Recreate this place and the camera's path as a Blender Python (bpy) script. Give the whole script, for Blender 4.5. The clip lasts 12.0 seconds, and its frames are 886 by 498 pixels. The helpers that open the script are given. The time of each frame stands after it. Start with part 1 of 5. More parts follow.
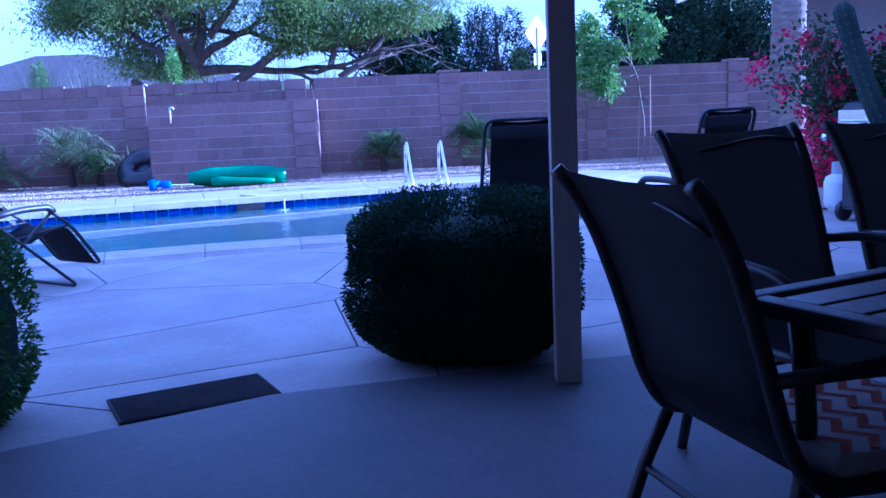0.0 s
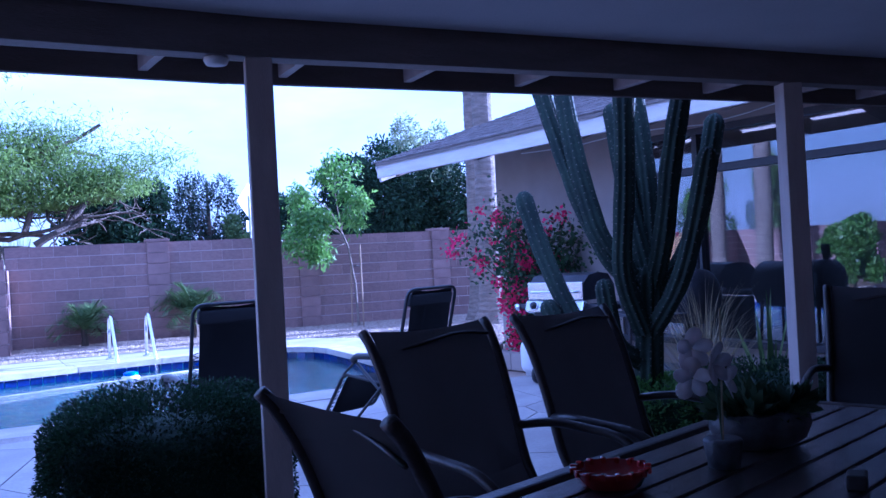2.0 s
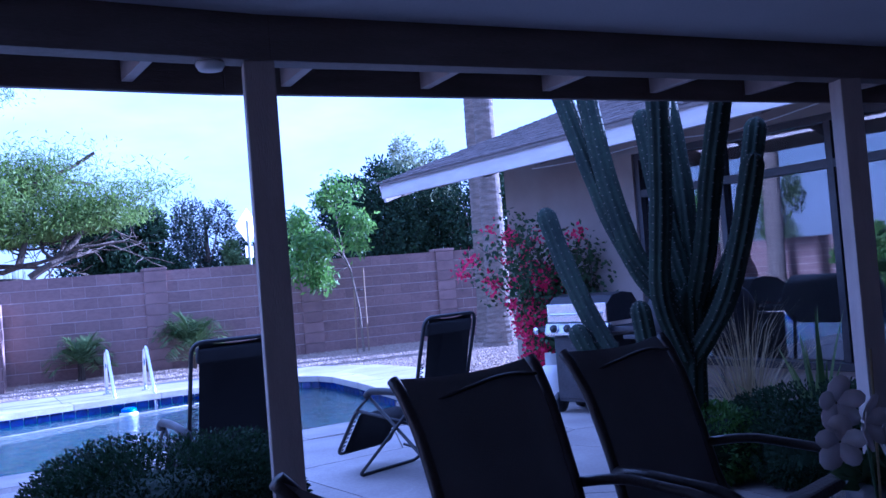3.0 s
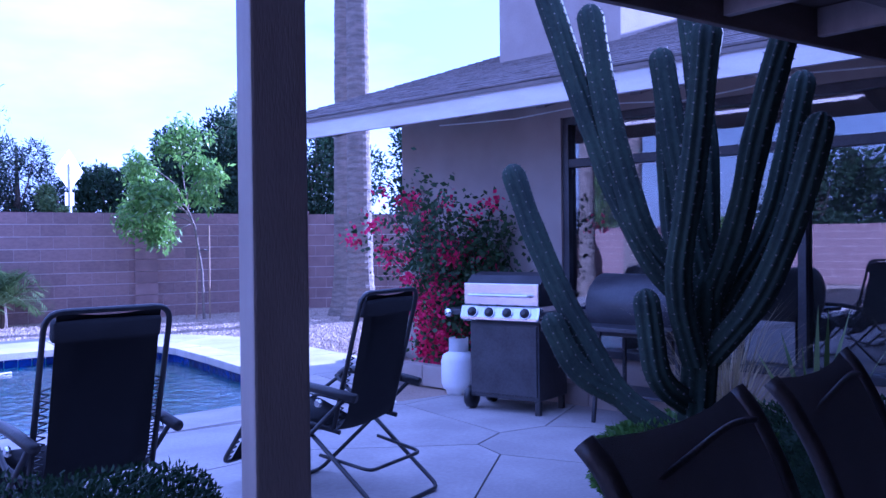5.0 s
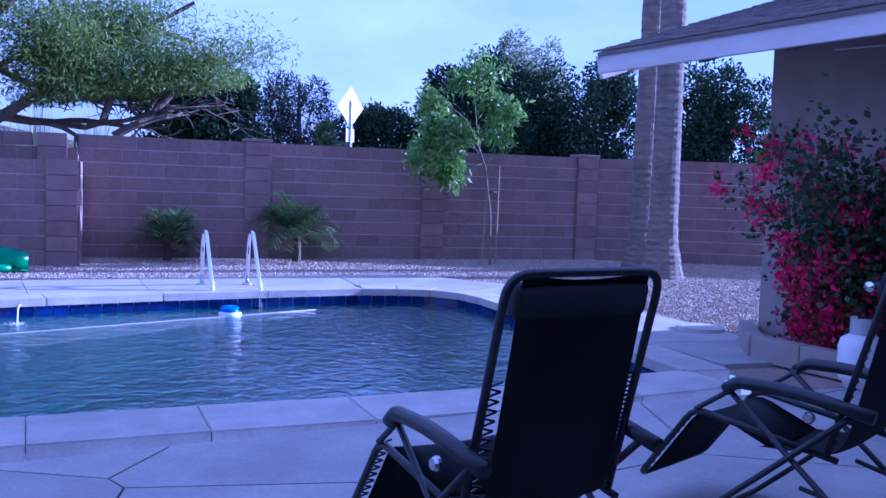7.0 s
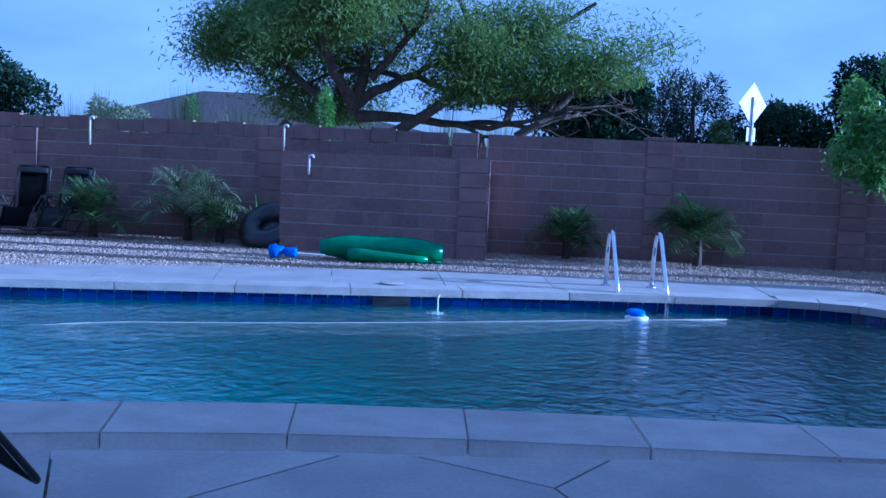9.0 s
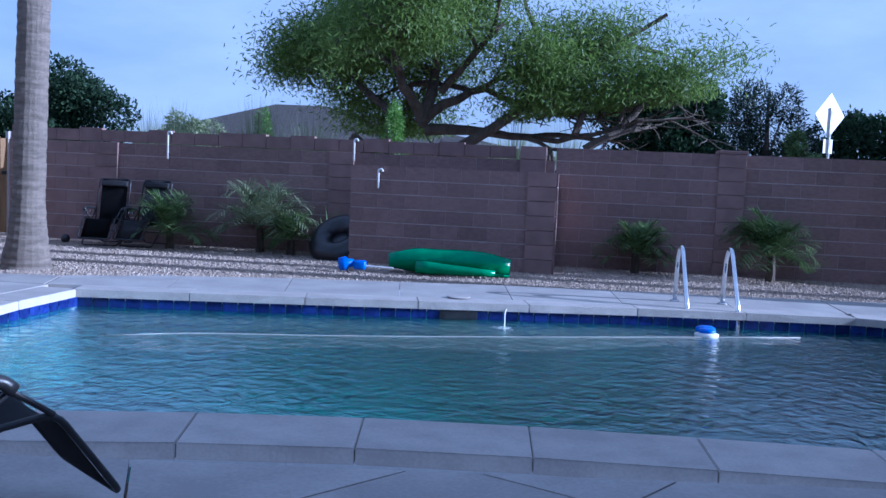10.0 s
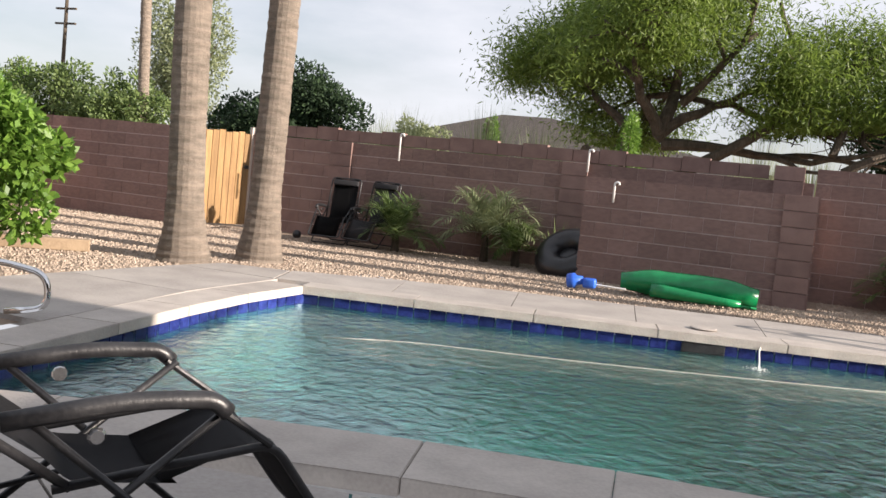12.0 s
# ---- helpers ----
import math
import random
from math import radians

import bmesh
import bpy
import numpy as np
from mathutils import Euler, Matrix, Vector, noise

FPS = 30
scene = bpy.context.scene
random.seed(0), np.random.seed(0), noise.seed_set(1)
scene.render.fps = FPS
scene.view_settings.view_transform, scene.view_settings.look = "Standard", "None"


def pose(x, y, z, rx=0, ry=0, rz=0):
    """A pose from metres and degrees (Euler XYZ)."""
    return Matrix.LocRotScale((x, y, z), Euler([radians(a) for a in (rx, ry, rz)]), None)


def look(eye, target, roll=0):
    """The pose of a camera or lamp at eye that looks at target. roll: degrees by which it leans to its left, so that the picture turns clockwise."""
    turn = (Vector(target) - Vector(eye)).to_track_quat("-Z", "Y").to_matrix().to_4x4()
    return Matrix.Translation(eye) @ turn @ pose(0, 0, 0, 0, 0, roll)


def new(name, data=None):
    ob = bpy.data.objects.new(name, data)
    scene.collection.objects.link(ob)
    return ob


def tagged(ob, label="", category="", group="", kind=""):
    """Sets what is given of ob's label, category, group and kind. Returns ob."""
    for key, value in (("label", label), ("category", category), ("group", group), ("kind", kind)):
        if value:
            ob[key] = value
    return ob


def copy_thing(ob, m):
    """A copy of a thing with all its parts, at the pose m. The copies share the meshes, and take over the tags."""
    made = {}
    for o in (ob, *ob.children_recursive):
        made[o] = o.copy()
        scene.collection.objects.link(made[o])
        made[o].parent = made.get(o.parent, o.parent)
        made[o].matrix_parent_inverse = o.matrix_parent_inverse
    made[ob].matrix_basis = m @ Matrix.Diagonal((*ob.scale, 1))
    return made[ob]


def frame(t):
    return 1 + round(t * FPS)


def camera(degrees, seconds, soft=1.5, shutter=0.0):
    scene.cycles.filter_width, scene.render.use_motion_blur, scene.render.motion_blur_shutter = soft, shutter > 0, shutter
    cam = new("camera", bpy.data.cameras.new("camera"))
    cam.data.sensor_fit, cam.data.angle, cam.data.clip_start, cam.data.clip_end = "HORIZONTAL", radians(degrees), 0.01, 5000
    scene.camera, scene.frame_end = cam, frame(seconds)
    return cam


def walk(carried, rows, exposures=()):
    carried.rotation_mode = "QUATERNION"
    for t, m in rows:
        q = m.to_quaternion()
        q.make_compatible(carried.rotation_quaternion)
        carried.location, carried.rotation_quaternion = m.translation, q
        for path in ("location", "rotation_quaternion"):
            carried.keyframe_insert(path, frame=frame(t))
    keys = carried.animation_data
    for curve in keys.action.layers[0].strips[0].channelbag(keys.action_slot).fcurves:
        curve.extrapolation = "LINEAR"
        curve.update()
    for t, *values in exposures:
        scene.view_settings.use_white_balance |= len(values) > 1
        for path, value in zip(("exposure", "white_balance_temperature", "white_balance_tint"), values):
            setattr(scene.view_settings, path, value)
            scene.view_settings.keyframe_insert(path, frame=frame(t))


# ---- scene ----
cam = camera(52.0, 12.0)
PATH = [
    (0, (-1.784, -5.792, 1.1), (-1.593, -3.824, 0.795), -2.5),
    (0.5, (-1.796, -5.812, 1.133), (-1.359, -3.871, 0.926), -2.9),
    (1, (-1.786, -5.845, 1.185), (-1.134, -3.955, 1.112), -3.3),
    (1.5, (-1.766, -5.871, 1.214), (-0.975, -4.035, 1.188), -1.9),
    (2, (-1.755, -5.82, 1.231), (-0.951, -3.989, 1.247), -3.0),
    (2.5, (-1.759, -5.732, 1.238), (-0.947, -3.904, 1.233), -4.7),
    (3, (-1.67, -5.339, 1.268), (-0.862, -3.512, 1.327), -4.6),
    (3.2, (-1.632, -5.169, 1.277), (-0.811, -3.347, 1.346), -5.0),
    (4.8, (-1.632, -4.028, 1.25), (-0.44, -2.425, 1.334), -1.7),
    (5, (-1.66, -3.889, 1.268), (-0.518, -2.247, 1.247), -0.6),
    (5.5, (-1.711, -3.463, 1.245), (-0.604, -1.799, 1.167), -0.3),
    (6, (-1.773, -3.03, 1.229), (-0.689, -1.357, 1.072), 0.3),
    (6.5, (-1.833, -2.644, 1.228), (-0.93, -0.861, 1.141), 1.8),
    (6.7, (-1.84, -2.53, 1.229), (-1.032, -0.705, 1.108), 2.1),
    (8.3, (-2.089, -2.042, 1.223), (-1.923, -0.054, 1.079), 1.7),
    (8.5, (-2.109, -1.983, 1.194), (-2.028, 0.009, 1.045), 2.0),
    (9, (-2.146, -1.996, 1.189), (-2.27, -0.007, 1.018), 2.6),
    (9.5, (-2.168, -2.041, 1.227), (-2.417, -0.065, 1.05), 2.2),
    (10, (-2.135, -2.042, 1.229), (-2.409, -0.067, 1.075), 2.6),
    (10.5, (-2.12, -2.029, 1.226), (-2.435, -0.062, 1.042), 3.3),
    (11, (-2.227, -1.913, 1.211), (-2.538, 0.048, 0.972), 3.7),
    (11.5, (-2.358, -1.742, 1.195), (-2.71, 0.212, 0.95), 2.9),
    (12, (-2.513, -1.422, 1.165), (-3.237, 0.436, 1.008), 5.7),
]
EXPOSURES = [(0, 1.72, 3420, 38), (0.8, 2.0, 3600, 37), (1.5, 2.1, 3680, 37), (3.2, 1.9, 3720, 39), (5.0, 2.02, 3780, 50), (5.7, 1.82, 3780, 51), (6.7, 1.3, 3780, 51), (8.3, 0.42, 3420, 19), (9.5, 0.42, 3500, 18), (10.0, 0.6, 4000, 18), (10.5, 0.92, 4750, 17), (11.2, 1.14, 5750, 13), (12, 1.16, 6300, 14)]
walk(cam, [(t, look(eye, target, roll)) for t, eye, target, roll in PATH], EXPOSURES)

# ---- light: low afternoon sun along the back wall, clear sky ----
SUN_EL = radians(17)
SUN_AZ = radians(1.5)          # from +x, a little towards +y
world = bpy.data.worlds.new("world")
scene.world = world
world.use_nodes = True
wn = world.node_tree
sky = wn.nodes.new("ShaderNodeTexSky")
sky.sky_type = "NISHITA"
sky.sun_disc = False
sky.sun_elevation = SUN_EL
sky.sun_rotation = radians(90) - SUN_AZ
# thin bright cloud over the blue
wtc = wn.nodes.new("ShaderNodeTexCoord")
wmp = wn.nodes.new("ShaderNodeMapping")
wmp.inputs["Scale"].default_value = (1.0, 1.0, 3.2)
cloud = wn.nodes.new("ShaderNodeTexNoise")
cloud.inputs["Scale"].default_value, cloud.inputs["Detail"].default_value, cloud.inputs["Roughness"].default_value = 2.2, 8, 0.55
veil = wn.nodes.new("ShaderNodeMapRange")
veil.inputs["From Min"].default_value, veil.inputs["From Max"].default_value = 0.36, 0.62
veil.inputs["To Min"].default_value, veil.inputs["To Max"].default_value = 0.45, 0.92
cmix = wn.nodes.new("ShaderNodeMix")
cmix.data_type = "RGBA"
cmix.inputs["B"].default_value = (8.6, 8.7, 8.9, 1)
wn.links.new(wtc.outputs["Generated"], wmp.inputs[0])
wn.links.new(wmp.outputs[0], cloud.inputs[0])
wn.links.new(cloud.outputs[0], veil.inputs[0])
wn.links.new(veil.outputs[0], cmix.inputs["Factor"])
wn.links.new(sky.outputs[0], cmix.inputs["A"])
wn.links.new(cmix.outputs["Result"], wn.nodes["Background"].inputs[0])
wn.nodes["Background"].inputs[1].default_value = 0.05
sun = new("sun", bpy.data.lights.new("sun", "SUN"))
sun.data.energy, sun.data.angle, sun.data.color = 5.0, radians(0.6), (1.0, 0.87, 0.72)
SUN_DIR = Vector((math.cos(SUN_EL) * math.cos(SUN_AZ), math.cos(SUN_EL) * math.sin(SUN_AZ), math.sin(SUN_EL)))
sun.matrix_world = look((0, 0, 20), Vector((0, 0, 20)) - SUN_DIR)


# ---- materials ----
def material(name, a, b, scale=6.0, rough=0.8, bump=0.3, fine=60.0, metal=0.0, spread=0.0, dist=0.01, stretch=(1, 1, 1), coat=0.0):
    """Two base colours mixed by coarse noise, fine grain in colour and relief, a little of the piece's own tint."""
    m = bpy.data.materials.new(name)
    m.use_nodes = True
    nt = m.node_tree
    n, link = nt.nodes, nt.links.new
    bsdf = n["Principled BSDF"]
    tc = n.new("ShaderNodeTexCoord")
    mp = n.new("ShaderNodeMapping")
    mp.inputs["Scale"].default_value = stretch
    link(tc.outputs["Object"], mp.inputs[0])
    big = n.new("ShaderNodeTexNoise")
    big.inputs["Scale"].default_value, big.inputs["Detail"].default_value = scale, 6
    small = n.new("ShaderNodeTexNoise")
    small.inputs["Scale"].default_value, small.inputs["Detail"].default_value = fine, 4
    link(mp.outputs[0], big.inputs[0])
    link(mp.outputs[0], small.inputs[0])
    if spread:
        oi = n.new("ShaderNodeObjectInfo")
        add = n.new("ShaderNodeVectorMath")
        add.operation = "MULTIPLY_ADD"
        link(oi.outputs["Random"], add.inputs[0])
        add.inputs[1].default_value = (37, 53, 71)
        link(tc.outputs["Object"], add.inputs[2])
        link(add.outputs[0], mp.inputs[0])
    ramp = n.new("ShaderNodeValToRGB")
    ramp.color_ramp.elements[0].position, ramp.color_ramp.elements[1].position = 0.32, 0.68
    ramp.color_ramp.elements[0].color, ramp.color_ramp.elements[1].color = (*a, 1), (*b, 1)
    mixf = n.new("ShaderNodeMath")
    mixf.operation = "MULTIPLY_ADD"
    link(small.outputs[0], mixf.inputs[0])
    mixf.inputs[1].default_value = 0.5
    sub = n.new("ShaderNodeMath")
    sub.operation = "SUBTRACT"
    link(big.outputs[0], sub.inputs[0])
    sub.inputs[1].default_value = 0.25
    link(sub.outputs[0], mixf.inputs[2])
    link(mixf.outputs[0], ramp.inputs[0])
    colour = ramp.outputs[0]
    if spread:
        hsv = n.new("ShaderNodeHueSaturation")
        rng = n.new("ShaderNodeMapRange")
        rng.inputs["To Min"].default_value, rng.inputs["To Max"].default_value = 1 - spread, 1 + spread
        link(oi.outputs["Random"], rng.inputs[0])
        link(rng.outputs[0], hsv.inputs["Value"])
        link(colour, hsv.inputs["Color"])
        colour = hsv.outputs[0]
    link(colour, bsdf.inputs["Base Color"])
    rr = n.new("ShaderNodeMapRange")
    rr.inputs["To Min"].default_value, rr.inputs["To Max"].default_value = max(0.02, rough - 0.12), min(1, rough + 0.1)
    link(big.outputs[0], rr.inputs[0])
    link(rr.outputs[0], bsdf.inputs["Roughness"])
    bsdf.inputs["Metallic"].default_value = metal
    bsdf.inputs["Coat Weight"].default_value = coat
    if bump:
        bp = n.new("ShaderNodeBump")
        bp.inputs["Strength"].default_value, bp.inputs["Distance"].default_value = bump, dist
        link(small.outputs[0], bp.inputs["Height"])
        link(bp.outputs[0], bsdf.inputs["Normal"])
    return m


def leaf_material(name, a, b, through_light=0.35, rough=0.55):
    """Foliage: a colour for each leaf, some light coming through."""
    m = bpy.data.materials.new(name)
    m.use_nodes = True
    nt = m.node_tree
    n, link = nt.nodes, nt.links.new
    bsdf = n["Principled BSDF"]
    geo = n.new("ShaderNodeNewGeometry")
    ramp = n.new("ShaderNodeValToRGB")
    ramp.color_ramp.elements[0].color, ramp.color_ramp.elements[1].color = (*a, 1), (*b, 1)
    link(geo.outputs["Random Per Island"], ramp.inputs[0])
    link(ramp.outputs[0], bsdf.inputs["Base Color"])
    bsdf.inputs["Roughness"].default_value = rough
    tr = n.new("ShaderNodeBsdfTranslucent")
    link(ramp.outputs[0], tr.inputs[0])
    mix = n.new("ShaderNodeMixShader")
    mix.inputs[0].default_value = through_light
    link(bsdf.outputs[0], mix.inputs[1])
    link(tr.outputs[0], mix.inputs[2])
    link(mix.outputs[0], n["Material Output"].inputs[0])
    return m


M = dict(
    block=material("block", (0.195, 0.125, 0.11), (0.27, 0.18, 0.158), 5, 0.92, 0.5, 90, spread=0.14),
    # real mortar, lightened further to imitate sun grazing the course ledges
    mortar=material("mortar", (0.46, 0.385, 0.36), (0.58, 0.50, 0.46), 8, 0.95, 0.4, 80),
    deck=material("deck", (0.30, 0.275, 0.255), (0.405, 0.375, 0.345), 2.2, 0.8, 0.35, 45, spread=0.06),
    coping=material("coping", (0.36, 0.325, 0.295), (0.47, 0.43, 0.39), 4, 0.75, 0.35, 60, spread=0.07),
    groove=material("groove", (0.06, 0.052, 0.046), (0.11, 0.096, 0.086), 8, 0.95, 0.3, 60),
    slab=material("slab", (0.115, 0.112, 0.112), (0.18, 0.172, 0.168), 1.6, 0.7, 0.25, 50),
    soil=material("soil", (0.26, 0.195, 0.145), (0.39, 0.305, 0.23), 1.3, 0.95, 0.9, 45, dist=0.03),
    stone=material("stone", (0.26, 0.205, 0.16), (0.48, 0.40, 0.325), 9, 0.9, 0.3, 60),
    # pool plaster carries the tint of deep water; the second is its lit copy
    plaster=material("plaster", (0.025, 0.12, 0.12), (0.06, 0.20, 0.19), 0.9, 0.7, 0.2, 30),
    litplaster=material("plaster_lit_shallow", (0.34, 0.50, 0.50), (0.46, 0.62, 0.61), 1.4, 0.7, 0.2, 30),
    roofdark=material("dark_shingle", (0.05, 0.042, 0.038), (0.11, 0.095, 0.085), 7, 0.95, 0.6, 60, dist=0.02),
    tile=material("tile", (0.010, 0.014, 0.085), (0.022, 0.034, 0.16), 14, 0.12, 0.05, 60, spread=0.35),
    grout=material("grout", (0.5, 0.5, 0.5), (0.6, 0.6, 0.6), 10, 0.9, 0.2, 60),
    stucco=material("stucco", (0.30, 0.25, 0.215), (0.37, 0.315, 0.27), 2.5, 0.93, 0.7, 130),
    fascia=material("fascia", (0.60, 0.54, 0.49), (0.70, 0.64, 0.58), 3, 0.6, 0.2, 50, stretch=(1, 1, 5)),
    shingle=material("shingle", (0.14, 0.115, 0.10), (0.26, 0.22, 0.195), 9, 0.92, 0.8, 120, dist=0.02),
    beam=material("beam", (0.17, 0.14, 0.12), (0.23, 0.195, 0.17), 3, 0.6, 0.25, 40, stretch=(1, 1, 6)),
    post=material("post", (0.42, 0.36, 0.32), (0.50, 0.44, 0.39), 3, 0.55, 0.2, 50, stretch=(6, 6, 1)),
    ceiling=material("ceiling_paint", (0.60, 0.58, 0.56), (0.68, 0.66, 0.64), 1.5, 0.8, 0.2, 90),
    bark=material("bark", (0.05, 0.038, 0.028), (0.12, 0.095, 0.07), 7, 0.95, 1.0, 40, dist=0.03, stretch=(1, 1, 0.25)),
    palmbark=material("palm_bark", (0.15, 0.125, 0.10), (0.28, 0.23, 0.185), 5, 0.95, 0.9, 60, dist=0.02, stretch=(1, 1, 4)),
    cactus=material("cactus_skin", (0.009, 0.019, 0.012), (0.03, 0.048, 0.03), 5, 0.85, 0.3, 50),
    spine=material("cactus_spine", (0.12, 0.105, 0.085), (0.2, 0.18, 0.15), 20, 0.8, 0),
    black=material("black_metal", (0.012, 0.012, 0.014), (0.03, 0.03, 0.032), 9, 0.42, 0.15, 80),
    bronze=material("bronze_metal", (0.022, 0.018, 0.016), (0.05, 0.042, 0.038), 9, 0.4, 0.2, 90),
    sling=material("sling_mesh", (0.15, 0.142, 0.14), (0.19, 0.18, 0.175), 3, 0.75, 0.5, 400),
    fabric=material("lounger_fabric", (0.012, 0.012, 0.015), (0.026, 0.026, 0.03), 3, 0.8, 0.5, 350),
    steel=material("steel", (0.55, 0.55, 0.56), (0.68, 0.68, 0.69), 6, 0.24, 0.05, 90, metal=1.0),
    chrome=material("chrome", (0.7, 0.7, 0.7), (0.8, 0.8, 0.8), 6, 0.12, 0.02, 90, metal=1.0),
    white=material("white_paint", (0.72, 0.71, 0.69), (0.80, 0.79, 0.77), 6, 0.5, 0.1, 60),
    dark=material("dark_paint", (0.02, 0.02, 0.024), (0.045, 0.045, 0.05), 5, 0.45, 0.1, 60),
    blue=material("blue_plastic", (0.02, 0.09, 0.55), (0.04, 0.16, 0.68), 6, 0.35, 0.05, 40),
    green=material("green_vinyl", (0.0, 0.16, 0.05), (0.005, 0.23, 0.075), 3, 0.25, 0.15, 14, dist=0.02),
    red=material("red_glass", (0.30, 0.01, 0.01), (0.42, 0.025, 0.02), 6, 0.15, 0.05, 30, coat=0.4),
    tabletop=material("table_metal", (0.05, 0.043, 0.04), (0.09, 0.078, 0.07), 7, 0.2, 0.15, 90, stretch=(1, 5, 1)),
    mat=material("mat_rubber", (0.035, 0.032, 0.034), (0.07, 0.062, 0.06), 6, 0.95, 0.9, 160),
    gatewood=material("gate_wood", (0.25, 0.145, 0.06), (0.40, 0.25, 0.11), 3, 0.8, 0.5, 40, stretch=(6, 6, 0.5), spread=0.2),
    timber=material("timber", (0.25, 0.18, 0.115), (0.36, 0.27, 0.18), 4, 0.9, 0.5, 40),
    # the unlit room's shade is put into this colour
    floorin=material("room_shade", (0.03, 0.027, 0.025), (0.05, 0.045, 0.04), 2, 0.8, 0.1, 40),
    sign=material("sign_metal", (0.78, 0.78, 0.77), (0.86, 0.86, 0.85), 4, 0.45, 0.05, 40, metal=0.0),
    rubber=material("black_vinyl", (0.008, 0.008, 0.01), (0.02, 0.02, 0.022), 4, 0.35, 0.1, 30),
    pot=material("pot_ceramic", (0.05, 0.055, 0.06), (0.15, 0.155, 0.16), 14, 0.5, 0.6, 40),
    cushion=material("cushion_cloth", (0.55, 0.50, 0.46), (0.62, 0.57, 0.52), 8, 0.9, 0.4, 200),
    cushred=material("cushion_red", (0.30, 0.06, 0.035), (0.38, 0.09, 0.05), 8, 0.9, 0.4, 200),
    orchid=leaf_material("orchid_petal", (0.75, 0.72, 0.74), (0.85, 0.83, 0.83), 0.3),
    mesquite=leaf_material("mesquite_leaf", (0.09, 0.15, 0.025), (0.22, 0.31, 0.06), 0.5),
    hedge=leaf_material("hedge_leaf", (0.012, 0.03, 0.012), (0.035, 0.07, 0.025), 0.25, 0.85),
    cypress=leaf_material("conifer_leaf", (0.014, 0.03, 0.018), (0.04, 0.065, 0.035), 0.2),
    box=leaf_material("box_leaf", (0.05, 0.11, 0.015), (0.13, 0.24, 0.04), 0.35),
    citrus=leaf_material("citrus_leaf", (0.08, 0.17, 0.025), (0.21, 0.35, 0.06), 0.45, 0.4),
    palmleaf=leaf_material("palm_leaf", (0.07, 0.12, 0.035), (0.2, 0.27, 0.09), 0.35),
    pale=leaf_material("pale_leaf", (0.16, 0.20, 0.10), (0.32, 0.36, 0.20), 0.4),
    dry=leaf_material("dry_grass", (0.25, 0.20, 0.11), (0.42, 0.36, 0.2), 0.35),
    bougleaf=leaf_material("vine_leaf", (0.02, 0.05, 0.015), (0.06, 0.10, 0.03), 0.3),
    bloom=leaf_material("bloom", (0.55, 0.01, 0.08), (0.80, 0.03, 0.17), 0.4),
    succulent=leaf_material("succulent_leaf", (0.03, 0.07, 0.03), (0.09, 0.14, 0.06), 0.15),
)


def glass_material(name, tint, rough, wave=0.0):
    m = bpy.data.materials.new(name)
    m.use_nodes = True
    nt = m.node_tree
    b = nt.nodes["Principled BSDF"]
    b.inputs["Base Color"].default_value = (*tint, 1)
    b.inputs["Transmission Weight"].default_value = 1
    b.inputs["Roughness"].default_value = rough
    b.inputs["IOR"].default_value = 1.33 if wave else 1.45
    if wave:
        tc = nt.nodes.new("ShaderNodeTexCoord")
        mp = nt.nodes.new("ShaderNodeMapping")
        mp.inputs["Scale"].default_value = (1.0, 0.85, 1)
        mp.inputs["Rotation"].default_value = (0, 0, radians(14))
        a = nt.nodes.new("ShaderNodeTexNoise")
        a.inputs["Scale"].default_value, a.inputs["Detail"].default_value, a.inputs["Distortion"].default_value = 8.5, 6, 0.9
        nt.links.new(tc.outputs["Object"], mp.inputs[0])
        nt.links.new(mp.outputs[0], a.inputs[0])
        bp = nt.nodes.new("ShaderNodeBump")
        bp.inputs["Strength"].default_value, bp.inputs["Distance"].default_value = 0.55, wave
        nt.links.new(a.outputs[0], bp.inputs["Height"])
        nt.links.new(bp.outputs[0], b.inputs["Normal"])
    return m


M["water"] = glass_material("water", (0.68, 0.88, 0.90), 0.0, 0.028)
M["glass"] = glass_material("window_glass", (0.75, 0.78, 0.8), 0.0)
M["glass"].node_tree.nodes["Principled BSDF"].inputs["IOR"].default_value = 1.8


# ---- mesh helpers ----
def part(name, bm, mat, parent=None, label="", smooth=False):
    me = bpy.data.meshes.new(name)
    bm.to_mesh(me)
    bm.free()
    me.materials.append(M[mat])
    if smooth:
        me.polygons.foreach_set("use_smooth", [True] * len(me.polygons))
    ob = new(name, me)
    ob.parent = parent
    if label:
        tagged(ob, label)
    return ob


def raw(name, verts, faces, mat, parent=None, label=""):
    me = bpy.data.meshes.new(name)
    me.from_pydata(verts, [], faces)
    me.materials.append(M[mat])
    ob = new(name, me)
    ob.parent = parent
    if label:
        tagged(ob, label)
    return ob


def thing(name, m, label, category, group=""):
    ob = new(name)
    ob.empty_display_size = 0.1
    ob.matrix_world = m
    return tagged(ob, label, category, group)


def box(bm, lo, hi, bevel=0.0, m=None):
    lo, hi = Vector(lo), Vector(hi)
    made = bmesh.ops.create_cube(bm, size=1)["verts"]
    for v in made:
        v.co = Vector([lo[i] + (v.co[i] + 0.5) * (hi[i] - lo[i]) for i in range(3)])
    if bevel:
        edges = list({e for v in made for e in v.link_edges})
        made = bmesh.ops.bevel(bm, geom=edges, offset=bevel, segments=2, affect="EDGES", profile=0.6)["verts"]
    if m is not None:
        bmesh.ops.transform(bm, matrix=m, verts=made)
    return bm


def boxed(lo, hi, bevel=0.0, m=None):
    return box(bmesh.new(), lo, hi, bevel, m)


